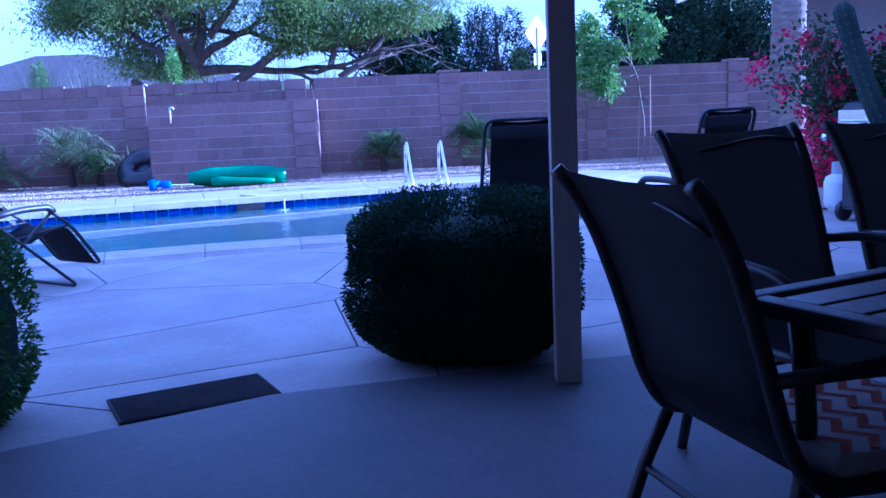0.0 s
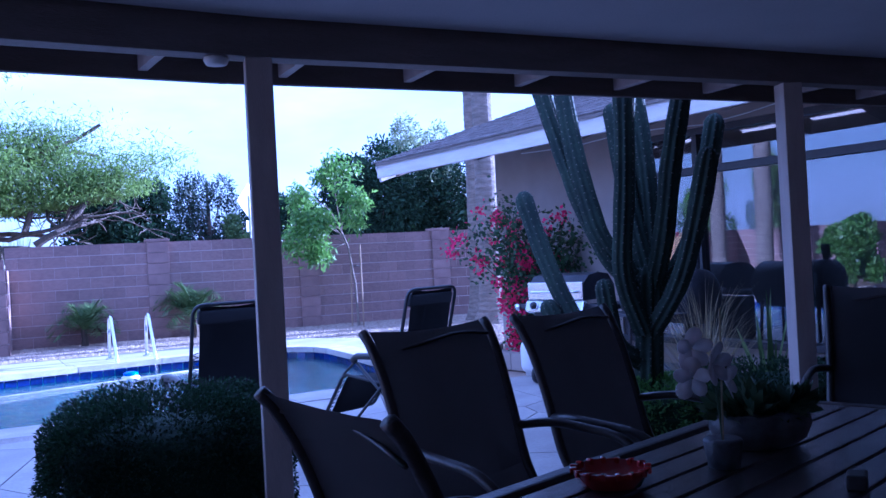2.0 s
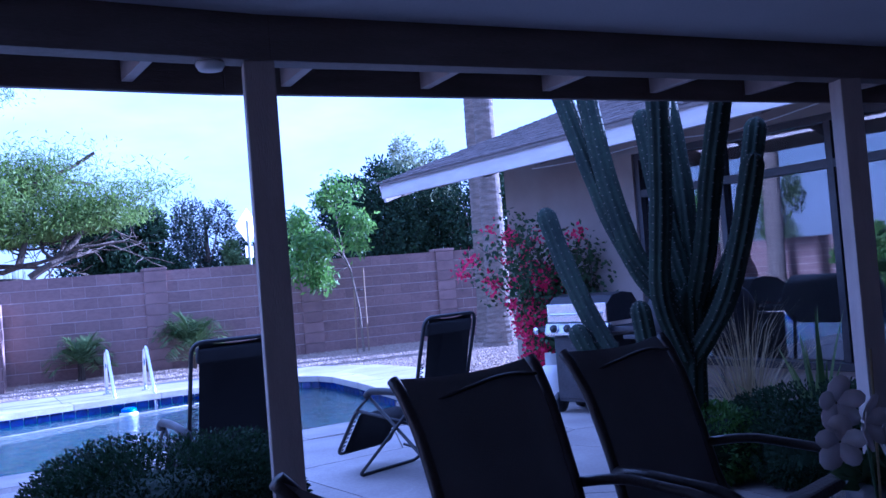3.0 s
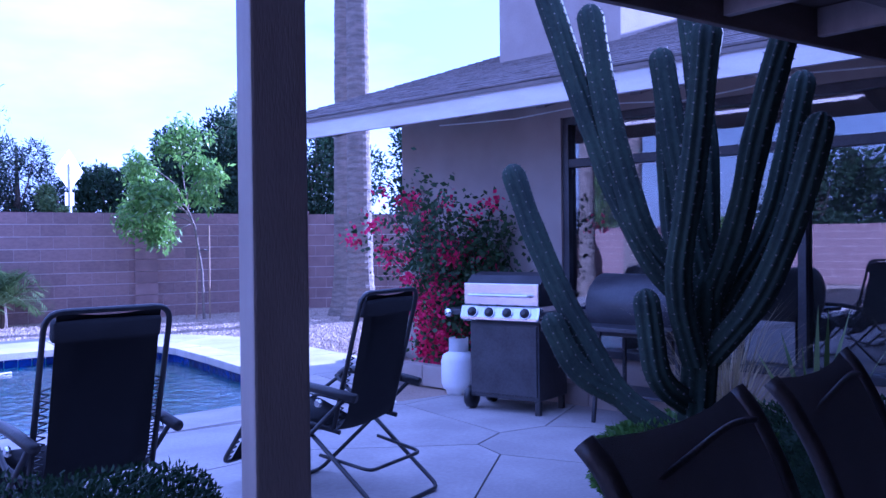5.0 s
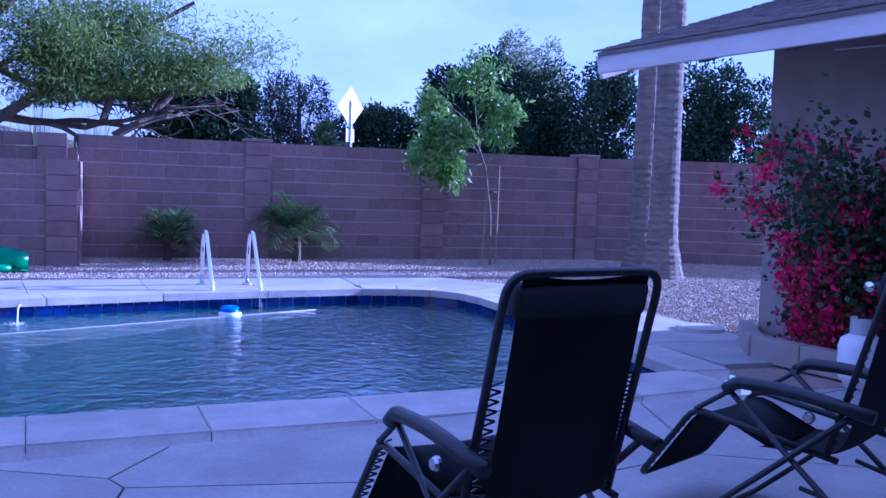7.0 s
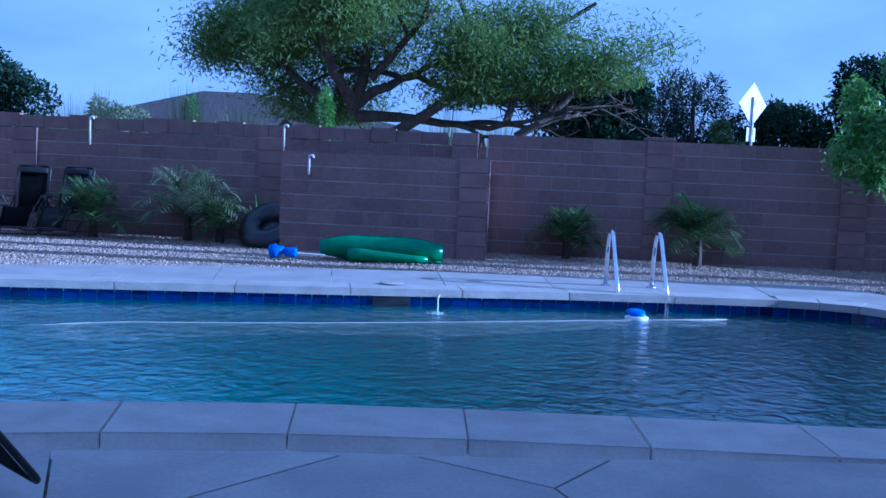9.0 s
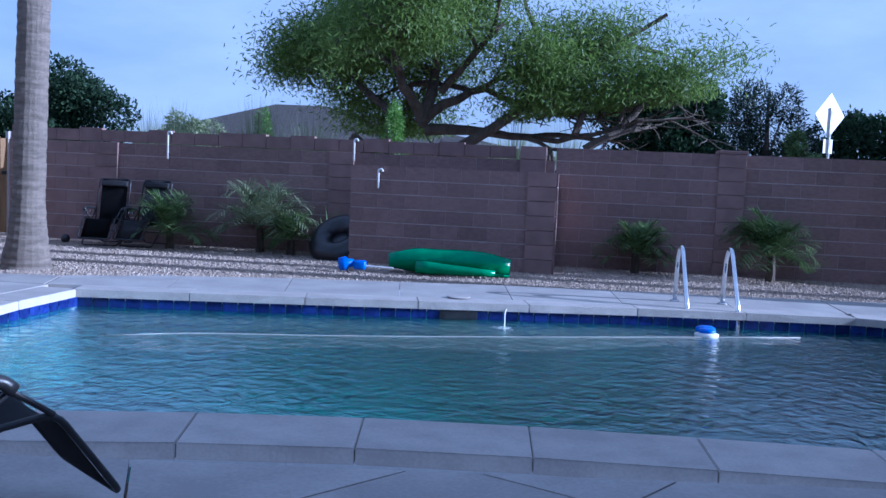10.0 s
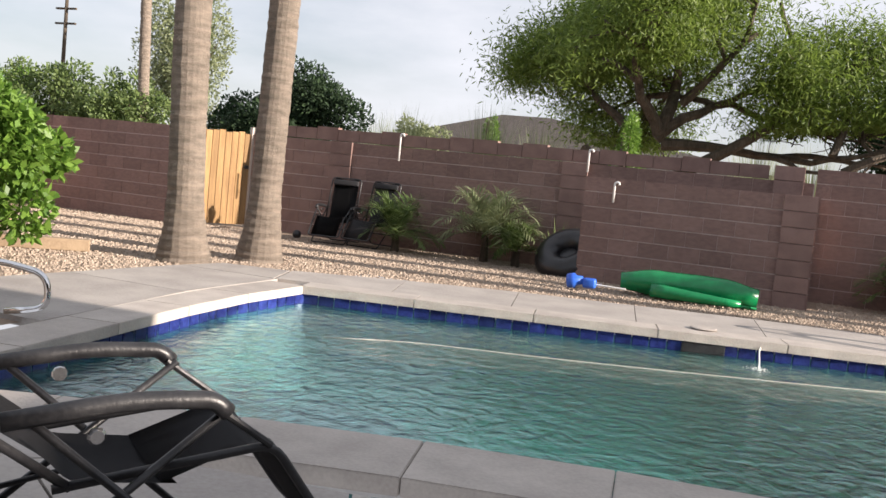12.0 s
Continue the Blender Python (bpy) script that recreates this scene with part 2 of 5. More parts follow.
def tube(bm, pts, r, seg=8, r1=None, caps=True, closed=False):
    """A round bar along pts; r to r1."""
    pts = [Vector(p) for p in pts]
    n = len(pts)
    rings = []
    ref = None
    for i, p in enumerate(pts):
        if closed:
            d = pts[(i + 1) % n] - pts[i - 1]
        else:
            d = pts[min(i + 1, n - 1)] - pts[max(i - 1, 0)]
        d.normalize()
        if ref is None:
            ref = d.orthogonal().normalized()
        ref = (ref - d * ref.dot(d)).normalized()
        side = d.cross(ref)
        rad = (r[i] if isinstance(r, (list, tuple)) else r + ((r1 if r1 is not None else r) - r) * i / max(1, n - 1))
        rings.append([bm.verts.new(p + (ref * math.cos(a) + side * math.sin(a)) * rad) for a in (2 * math.pi * k / seg for k in range(seg))])
    for i in range(n if closed else n - 1):
        a, b = rings[i], rings[(i + 1) % n]
        for k in range(seg):
            bm.faces.new((a[k], a[(k + 1) % seg], b[(k + 1) % seg], b[k]))
    if caps and not closed:
        bm.faces.new(rings[0][::-1])
        bm.faces.new(rings[-1])
    return bm


def tubed(pts, r, seg=8, r1=None):
    return tube(bmesh.new(), pts, r, seg, r1)


def bend(pts, rad=0.06, steps=4):
    """Rounds the corners of a line of points."""
    pts = [Vector(p) for p in pts]
    out = [pts[0]]
    for a, b, c in zip(pts, pts[1:], pts[2:]):
        k = min(rad, (a - b).length * 0.45, (c - b).length * 0.45)
        p, q = b + (a - b).normalized() * k, b + (c - b).normalized() * k
        for s in range(steps + 1):
            t = s / steps
            out.append(p * (1 - t) ** 2 + b * 2 * t * (1 - t) + q * t * t)
    return out + [pts[-1]]


def sheet(pts, z0, z1):
    """A flat slab over a plan outline."""
    bm = bmesh.new()
    lo = [bm.verts.new((x, y, z0)) for x, y in pts]
    hi = [bm.verts.new((x, y, z1)) for x, y in pts]
    n = len(pts)
    bm.faces.new(hi)
    bm.faces.new(lo[::-1])
    for i in range(n):
        bm.faces.new((lo[i], lo[(i + 1) % n], hi[(i + 1) % n], hi[i]))
    bmesh.ops.recalc_face_normals(bm, faces=bm.faces)
    return bm


def lathe(bm, profile, seg=24, m=None):
    rings = []
    for r, z in profile:
        ring = [bm.verts.new((r * math.cos(2 * math.pi * k / seg), r * math.sin(2 * math.pi * k / seg), z)) for k in range(seg)]
        rings.append(ring)
    for a, b in zip(rings, rings[1:]):
        for k in range(seg):
            bm.faces.new((a[k], a[(k + 1) % seg], b[(k + 1) % seg], b[k]))
    bm.faces.new(rings[0][::-1])
    bm.faces.new(rings[-1])
    if m is not None:
        bmesh.ops.transform(bm, matrix=m, verts=[v for ring in rings for v in ring])
    return bm


def leaves(name, spots, size, mat, parent, rng, label="", narrow=0.45, normals=None, droop=0.0):
    """Many small pointed leaves, one at each spot."""
    verts, faces = [], []
    for i, p in enumerate(spots):
        u = Vector((rng.gauss(0, 1), rng.gauss(0, 1), rng.gauss(0, 1) - droop)).normalized()
        if normals is not None:
            u = (u + Vector(normals[i]) * 1.2).normalized()
        w = u.orthogonal().normalized()
        w.rotate(Matrix.Rotation(rng.uniform(0, 6.3), 3, u))
        s = size * rng.uniform(0.6, 1.35)
        p = Vector(p)
        k = len(verts)
        verts += [p, p + u * s * 0.5 + w * s * narrow * 0.5, p + u * s, p + u * s * 0.5 - w * s * narrow * 0.5]
        faces.append((k, k + 1, k + 2, k + 3))
    return raw(name, verts, faces, mat, parent, label)


# ---- ground, pool and deck ----
NEAR = [(-6.3, 1.42), (-5.2, 1.85), (-4.4, 2.08), (-3.5, 2.3), (-2.5, 2.43), (-1.3, 2.5), (0.0, 2.55), (1.86, 2.84)]
RIGHT = [(1.86, 2.84), (1.9, 4.2), (1.95, 5.6), (1.93, 6.8)]
CORNER = [(1.93, 6.8), (1.82, 7.25), (1.5, 7.58), (0.8, 7.68)]
FAR = [(0.8, 7.68), (-1.0, 7.46), (-3.4, 6.9), (-5.4, 6.47), (-6.88, 6.15)]
LEFT = [(-6.88, 6.15), (-6.88, 4.85), (-6.62, 3.3), (-6.3, 1.42)]
POOL = NEAR[:-1] + RIGHT[:-1] + CORNER[:-1] + FAR[:-1] + LEFT[:-1]
HOLE = (-7.1, 1.3, 2.2, 7.95)

bm = bmesh.new()
R = 900
xs, ys = [-R, HOLE[0], HOLE[2], R], [-R, HOLE[1], HOLE[3], R]
grid = [[bm.verts.new((x, y, -0.035)) for x in xs] for y in ys]
for j in range(3):
    for i in range(3):
        if (i, j) != (1, 1):
            bm.faces.new((grid[j][i], grid[j][i + 1], grid[j + 1][i + 1], grid[j + 1][i]))
tagged(part("ground", bm, "soil"), "pinkish tan desert gravel and bare ground", "ground", kind="structure")


def along(pts, step):
    """Even points on a line of plan points, with the unit normal to its right."""
    pts = [Vector(p) for p in pts]
    total = sum((b - a).length for a, b in zip(pts, pts[1:]))
    n = max(1, round(total / step))
    out = []
    for i in range(n + 1):
        d = total * i / n
        for a, b in zip(pts, pts[1:]):
            l = (b - a).length
            if d <= l + 1e-6:
                out.append(a.lerp(b, d / l))
                break
            d -= l
        else:
            out.append(pts[-1])
    return out


# pool shell, shallow at the left, deeper at the right
bm = bmesh.new()
WATER = -0.16
rim = [bm.verts.new((x, y, -0.03)) for x, y in POOL]
cx, cy = -2.7, 4.8
low = [bm.verts.new((cx + (x - cx) * 0.97, cy + (y - cy) * 0.94, -1.15 - 0.09 * (x + 7.7))) for x, y in POOL]
k = len(POOL)
for i in range(k):
    bm.faces.new((rim[i], rim[(i + 1) % k], low[(i + 1) % k], low[i]))
bm.faces.new(low)
bmesh.ops.recalc_face_normals(bm, faces=bm.faces)
shell = tagged(part("pool", bm, "plaster"), "swimming pool, its plaster coloured as tinted water, dark blue tile waterline", "swimming pool", kind="structure")

# shelf and step at the shallow end, coloured paler for sunlit shallow water
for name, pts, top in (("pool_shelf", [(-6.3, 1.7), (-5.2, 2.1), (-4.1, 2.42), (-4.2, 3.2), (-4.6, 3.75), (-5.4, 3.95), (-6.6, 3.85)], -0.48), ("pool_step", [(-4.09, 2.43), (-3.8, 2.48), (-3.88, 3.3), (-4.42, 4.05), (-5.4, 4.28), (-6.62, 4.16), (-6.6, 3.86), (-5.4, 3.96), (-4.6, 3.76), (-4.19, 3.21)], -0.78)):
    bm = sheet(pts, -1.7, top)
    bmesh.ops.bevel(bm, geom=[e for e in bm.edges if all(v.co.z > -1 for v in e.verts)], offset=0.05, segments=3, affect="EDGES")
    part(name, bm, "litplaster", shell, "plaster step coloured paler for sunlit shallow water")

water = tagged(part("water", sheet([(cx + (x - cx) * 0.9995, cy + (y - cy) * 0.9995) for x, y in POOL], WATER - 0.004, WATER), "water"), "rippled clear blue-green pool water", "water", kind="structure")
water.visible_shadow = False

# one row of tiles at the waterline
band = bmesh.new()
ring = along([*POOL, POOL[0]], 0.155)
for a, b in zip(ring, ring[1:]):
    n = Vector((-(b - a).y, (b - a).x)).normalized() * 0.006
    band.faces.new([band.verts.new((p.x + n.x, p.y + n.y, z)) for p, z in ((a, -0.27), (b, -0.27), (b, -0.03), (a, -0.03))])
grout = part("grout_band", band, "grout", shell)
tile_mesh = None
for a, b in zip(ring, ring[1:]):
    d = b - a
    if d.length < 0.05:
        continue
    ob = part("tile", boxed((-0.07, 0, -0.072), (0.07, 0.012, 0.072), 0.004), "tile", shell) if tile_mesh is None else new("tile", tile_mesh)
    tile_mesh = ob.data
    ob.parent = shell
    mid = (a + b) / 2
    ob.matrix_world = pose(mid.x, mid.y, -0.108, 0, 0, math.degrees(math.atan2(d.y, d.x))) @ Matrix.Translation((0, 0.006, 0)) @ Matrix.Diagonal((d.length / 0.15, 1, 1, 1))

# coping stones round the edge
coping = tagged(new("pool_coping"), "pale tan stone pool coping with open joints", "pool edge", kind="structure")


def cope(pts, step, w0, w1):
    ps = along(pts, step)
    dirs = [(b - a).normalized() for a, b in zip(ps, ps[1:])]
    turned = [(p + q).normalized() for p, q in zip([dirs[0]] + dirs, dirs + [dirs[-1]])]
    norms = [Vector((d.y, -d.x)) for d in turned]
    for a, b, d, n, k in zip(ps, ps[1:], dirs, norms, norms[1:]):
        a, b = a + d * 0.002, b - d * 0.002
        bm = sheet([a - n * w0, b - k * w0, b + k * w1, a + n * w1], -0.075, 0.004)
        bmesh.ops.bevel(bm, geom=list(bm.edges), offset=0.005, segments=2, affect="EDGES")
        part("coping_stone", bm, "coping", coping)


cope(NEAR, 0.85, 0.045, 0.48)
cope(RIGHT, 0.9, 0.045, 0.34)
cope(CORNER, 0.45, 0.045, 0.34)
cope(FAR, 1.05, 0.045, 0.3)
cope(LEFT, 0.95, 0.045, 0.34)


# concrete deck, scored into uneven panels
def clip(poly, p, n):
    out = []
    for a, b in zip(poly, poly[1:] + poly[:1]):
        da, db = (a - p).dot(n), (b - p).dot(n)
        if da <= 0:
            out.append(a)
        if (da < 0 < db) or (db < 0 < da):
            out.append(a.lerp(b, da / (da - db)))
    return out


deck = tagged(new("deck"), "pale concrete pool deck scored into irregular panels", "deck", kind="structure")


def panels(outline, planes, count, seed):
    rng = random.Random(seed)
    x0, x1 = min(p[0] for p in outline), max(p[0] for p in outline)
    y0, y1 = min(p[1] for p in outline), max(p[1] for p in outline)
    seeds = []
    while len(seeds) < count:
        s = Vector((rng.uniform(x0, x1), rng.uniform(y0, y1)))
        if all((s - o).length > 0.8 for o in seeds):
            seeds.append(s)
    for s in seeds:
        poly = [Vector(p) for p in outline]
        for o in seeds:
            if o is not s and poly:
                d = (o - s).normalized()
                poly = clip(poly, (s + o) / 2 - d * 0.006, d)
        for p, n in planes:
            if poly:
                poly = clip(poly, Vector(p), Vector(n))
        if len(poly) > 2:
            part("deck_panel", sheet([tuple(p) for p in poly], -0.05, 0.0), "deck", deck)


nearplanes = []
for a, b in zip(NEAR, NEAR[1:]):
    d = (Vector(b) - Vector(a)).normalized()
    nearplanes.append((Vector(a) + Vector((d.y, -d.x)) * 0.47, (-d.y, d.x)))
panels([(-8.6, -4.2), (3.6, -3.0), (3.6, 3.0), (-8.6, 3.0)], nearplanes, 52, 4)
part("joint_bed", sheet([(-8.6, -4.2), (3.6, -3.0), (3.6, 1.25), (-8.6, 0.75)], -0.06, -0.008), "groove", deck)


def strip(pts):
    part("deck_panel", sheet(pts, -0.06, 0.0), "deck", deck)


strip([(2.28, 3.01), (3.6, 3.01), (3.3, 3.9), (2.23, 3.9)])
strip([(2.23, 3.91), (3.3, 3.91), (3.24, 5.2), (2.27, 5.2)])
strip([(2.27, 5.21), (3.24, 5.21), (3.2, 6.5), (2.26, 6.5)])
strip([(2.26, 6.51), (3.2, 6.51), (2.9, 7.9), (2.12, 7.4)])
strip([(2.1, 7.42), (2.88, 7.92), (1.8, 9.3), (0.85, 9.15), (0.82, 8.0), (1.6, 7.92)])
OUTER = [(0.84, 9.15), (-0.9, 8.9), (-2.8, 8.7), (-3.65, 8.5), (-5.9, 7.95), (-7.55, 7.1)]
inner, outer = along([(0.8, 7.99), (-1.05, 7.76), (-3.46, 7.2), (-5.46, 6.77), (-7.3, 6.37)], 1.2), along(OUTER, 1.2)
count = min(len(inner), len(outer)) - 1
for k in range(count):
    a, b = inner[k], inner[k + 1]
    c, d = outer[k + 1], outer[k]
    g = (b - a).normalized() * 0.004
    strip([tuple(b - g), tuple(a + g), tuple(d + g), tuple(c - g)])
strip([(-8.4, 6.3), (-7.32, 6.36), (-7.57, 7.08), (-8.3, 6.9)])
strip([(-8.5, 4.86), (-7.24, 4.86), (-7.26, 6.34), (-8.4, 6.29)])
strip([(-8.6, 3.01), (-6.94, 3.01), (-7.23, 4.85), (-8.5, 4.85)])

# covered patio slab, one low step above the deck
tagged(part("patio_floor", sheet([(-11, -5.2), (-3.05, -2.71), (-2.15, -2.27), (-1.0, -2.1), (1.8, -1.9), (3.6, -1.6), (4.2, -8.6), (-11, -8.6)], -0.05, 0.012), "slab"), "smooth grey concrete patio slab", "patio floor", kind="structure")

# ---- block walls ----
COURSE, BLOCK = 0.203, 0.4


def block_wall(name, a, b, courses, label, singles=None, seed=1, z0=-0.04):
    """A wall of single blocks from plan point a to b. singles: the stretch (metres from a) whose blocks stay separate parts."""
    a, b = Vector(a), Vector(b)
    length = (b - a).length
    ang = math.degrees(math.atan2((b - a).y, (b - a).x))
    root = tagged(new(name), label, "wall", kind="structure")
    root.matrix_world = pose(a.x, a.y, z0, 0, 0, ang)
    part("wall_core", boxed((0.012, -0.094, 0), (length - 0.012, 0.094, courses * COURSE - 0.01)), "mortar", root)
    rng = random.Random(seed)
    rest = bmesh.new()
    base = None
    for c in range(courses):
        x = -BLOCK / 2 if c % 2 else 0.0
        while x < length - 0.02:
            x0, x1 = max(0, x) + 0.0025, min(length, x + BLOCK) - 0.0025
            if x1 - x0 > 0.05:
                lo, hi = c * COURSE + 0.005, (c + 1) * COURSE - 0.008
                dy = rng.uniform(-0.002, 0.003)
                if singles and singles[0] <= x0 <= singles[1]:
                    if base is None:
                        ob = part("block", boxed((-0.5, -0.5, 0), (0.5, 0.5, 1)), "block", root)
                        base = ob.data
                    else:
                        ob = new("block", base)
                        ob.parent = root
                    ob.matrix_local = Matrix.Translation(((x0 + x1) / 2, dy, lo)) @ Matrix.Diagonal((x1 - x0, 0.203, hi - lo, 1))
                else:
                    box(rest, (x0, -0.1015 + dy, lo), (x1, 0.1015 + dy, hi))
            x += BLOCK
    if rest.verts:
        tagged(part("block_courses", rest, "block", root), kind="stuff")
    else:
        rest.free()
    return root


def pilaster(root, x, courses, half=0.2, deep=0.15):
    for c in range(courses):
        part("pilaster_block", boxed((x - half + 0.003, -deep, c * COURSE + 0.003), (x + half - 0.003, deep, (c + 1) * COURSE - 0.004), 0.004), "block", root)


WX, WM = -11.42, -2.4
wall = block_wall("wall_back_west", (WX, 12.1), (WM, 12.1), 8, "reddish-brown concrete block garden wall with pilasters", (1.6, 9.1), 3)
for x in (-2.75, -5.75, -9.7):
    pilaster(wall, x - WX, 9 if x > -3 else 8)
# an added grey course along the wall behind the enclosure
bm = bmesh.new()
x = 0.0
while x < 8.4:
    box(bm, (x + 0.004, -0.07, 8 * COURSE + 0.01), (x + 0.396, 0.07, 9 * COURSE - 0.01 + 0.03 * (int(x * 10) % 3 == 0)))
    x += 0.4
tagged(part("cap_course", bm, "block", wall, "greyer added top course"), kind="stuff")
wall_e = block_wall("wall_back_east", (WM + 0.003, 12.1), (6.2, 12.1), 9, "reddish-brown concrete block garden wall with pilasters", (0.0, 8.6), 4)
for x in (0.2, 3.1, 6.0):
    pilaster(wall_e, x - WM, 9)
    part("pilaster_cap", boxed((x - WM - 0.215, -0.16, 9 * COURSE), (x - WM + 0.215, 0.16, 9 * COURSE + 0.05), 0.006), "block", wall_e)
block_wall("wall_right", (6.2, 12.1), (16.0, 7.4), 9, "reddish-brown concrete block garden wall turning away", None, 5)
block_wall("wall_left", (-30, 12.6), (-12.2, 10.95), 8, "reddish-brown concrete block garden wall by the gate", (12.5, 17.9), 6)
block_wall("wall_west", (-15.5, -9.0), (-15.5, 11.2), 8, "reddish-brown concrete block garden wall far across the yard", None, 9)
# enclosure in front of the wall
enc = block_wall("enclosure_wall", (-5.29, 10.84), (-2.33, 10.80), 7, "low reddish-brown block screen wall before the garden wall", (0, 3), 7)
pilaster(enc, 2.74, 7)
block_wall("enclosure_return", (-2.44, 10.92), (-2.44, 12.0), 7, "short return of the low block screen wall", None, 8)


# ---- house wing on the right ----
HA = math.degrees(math.atan2(-1, 0.17))     # along the house wall, away from its far corner
HX, HY = 3.2, 3.8
house = tagged(new("house"), "tan stucco house wing with a shingle roof and large dark windows", "house")
house.matrix_world = pose(HX, HY, 0, 0, 0, HA)   # local x along the wall, local y into the house
WIN0, WIN1, SILL, HEAD = 2.0, 6.9, 0.33, 2.28
for lo, hi in (((0, 0, -0.1), (WIN0, 0.16, 2.66)), ((WIN0, 0, -0.1), (WIN1, 0.16, SILL)), ((WIN0, 0, HEAD), (WIN1, 0.16, 2.66)), ((WIN1, 0, -0.1), (10.5, 0.16, 2.66))):
    part("wall", boxed(lo, hi), "stucco", house)
part("end_wall", boxed((-0.003, 0.16, -0.1), (0.16, 4.5, 2.66)), "stucco", house)
part("far_wall", boxed((-0.003, 4.5, -0.1), (10.5, 4.7, 2.66)), "stucco", house)
# room behind the glass, near-black colour standing in for its dimness
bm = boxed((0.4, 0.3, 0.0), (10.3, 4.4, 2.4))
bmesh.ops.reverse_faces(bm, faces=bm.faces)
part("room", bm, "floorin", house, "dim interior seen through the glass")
win = part("window", boxed((WIN0, 0.03, HEAD - 0.06), (WIN1, 0.13, HEAD + 0.002), 0.004), "dark", house, "dark-framed window wall")
frames = [WIN0 + 0.03, WIN0 + 1.0, WIN0 + 2.05, WIN0 + 3.25, WIN0 + 4.4, WIN1 - 0.03]
for x in frames:
    part("mullion", boxed((x - 0.03, 0.025, SILL), (x + 0.03, 0.135, HEAD - 0.06), 0.004), "dark", win)
part("transom", boxed((WIN0 + 0.06, 0.027, 1.86), (WIN1 - 0.06, 0.133, 1.93), 0.004), "dark", win)
part("sill", boxed((WIN0, -0.04, SILL - 0.03), (WIN1, 0.14, SILL + 0.03), 0.006), "dark", win)
for a, b in zip(frames, frames[1:]):
    for z0, z1 in ((SILL + 0.03, 1.86), (1.93, HEAD - 0.06)):
        pane = part("pane", boxed((a + 0.03, 0.075, z0), (b - 0.03, 0.083, z1)), "glass", win)
        pane.visible_shadow = False
# roof: fascia, soffit with rafters, shingle courses
OV, EZ, SLOPE = 1.1, 2.31, 0.325
roof = part("roof", boxed((-0.88, 0.05, 0), (10.5, 1.45, 0.02), 0, Matrix.Translation((0, -OV, EZ + 0.06)) @ Matrix.Rotation(math.atan(SLOPE), 4, "X") @ Matrix.Translation((0, 0, -0.02))), "beam", house, "low-pitched grey-brown shingle roof")
part("fascia", boxed((-0.9, -OV, EZ - 0.10), (10.5, -OV + 0.04, EZ + 0.06), 0.004), "fascia", roof)
rake = boxed((-0.92, 0, -0.15), (-0.88, 5.0, 0.045), 0, Matrix.Translation((0, -OV, EZ)) @ Matrix.Rotation(math.atan(SLOPE), 4, "X"))
part("rake_board", rake, "fascia", roof)
for i in range(14):
    x = -0.6 + i * 0.8
    part("rafter", boxed((x - 0.04, 0.02, -0.16), (x + 0.04, 1.3, -0.02), 0.0, Matrix.Translation((0, -OV + 0.04, EZ + 0.04)) @ Matrix.Rotation(math.atan(SLOPE), 4, "X")), "beam", roof)
bm = bmesh.new()
turn = Matrix.Translation((0, -OV - 0.03, EZ + 0.07)) @ Matrix.Rotation(math.atan(SLOPE), 4, "X")
rng = random.Random(11)
for c in range(35):
    y = c * 0.14
    x = -0.93 - rng.uniform(0, 0.25)
    while x < 10.5:
        w = rng.uniform(0.24, 0.36)
        t = rng.uniform(0.004, 0.010)
        tilt = turn @ Matrix.Translation((0, y, 0.006)) @ Matrix.Rotation(radians(-3), 4, "X")
        box(bm, (max(-0.93, x), 0, 0), (x + w - 0.005, 0.2, 0.008 + t), 0, tilt)
        x += w
tagged(part("shingles", bm, "shingle", roof), kind="stuff")
part("roof_deck", boxed((-0.88, 0, -0.03), (10.5, 4.98, 0.0), 0, turn), "beam", roof)
part("roof_back", boxed((0.0, 4.0, 2.46), (10.5, 4.7, EZ + 4.3 * math.sin(math.atan(SLOPE)))), "shingle", roof)
# raised stucco block behind the roof slope
part("raised_block", boxed((0.2, 1.25, 2.6), (1.75, 3.0, 5.4), 0.01), "stucco", house, "pale stucco block standing out of the roof")
# wall lamp cable under the eave
part("eave_cable", tubed([(0.7 + 0.5 * i, -0.15 - 0.1 * math.sin(i), 2.33 - 0.05 * math.sin(i * 0.9) ** 2) for i in range(12)], 0.006, 5), "white", house)

# rest of the house, behind the walk
tagged(part("wall_south", boxed((-11, -8.8, -0.05), (5.2, -8.6, 2.75)), "stucco"), "tan stucco house wall under the patio roof", "wall", kind="structure")
tagged(part("wall_patio_end", boxed((5.0, -8.598, -0.05), (5.2, -6.3, 2.75)), "stucco"), "tan stucco house wall closing the patio", "wall", kind="structure")

# ---- patio roof on posts ----
BEND = (-0.972, -2.36)
P2 = (1.78, -2.28)
bdir = (Vector(P2) - Vector(BEND)).normalized()
bn = Vector((-bdir.y, bdir.x))
BEND_B = Vector(BEND) + bdir * 4.6
cover = tagged(new("patio_roof"), "dark painted timber patio roof with a pale ceiling", "patio roof", kind="structure")


def run(a, b, lo, hi, half, mat, name, bevel=0.005):
    a, b = Vector(a), Vector(b)
    d = b - a
    return part(name, boxed((0, -half, lo), (d.length, half, hi), bevel, pose(a.x, a.y, 0, 0, 0, math.degrees(math.atan2(d.y, d.x)))), mat, cover)


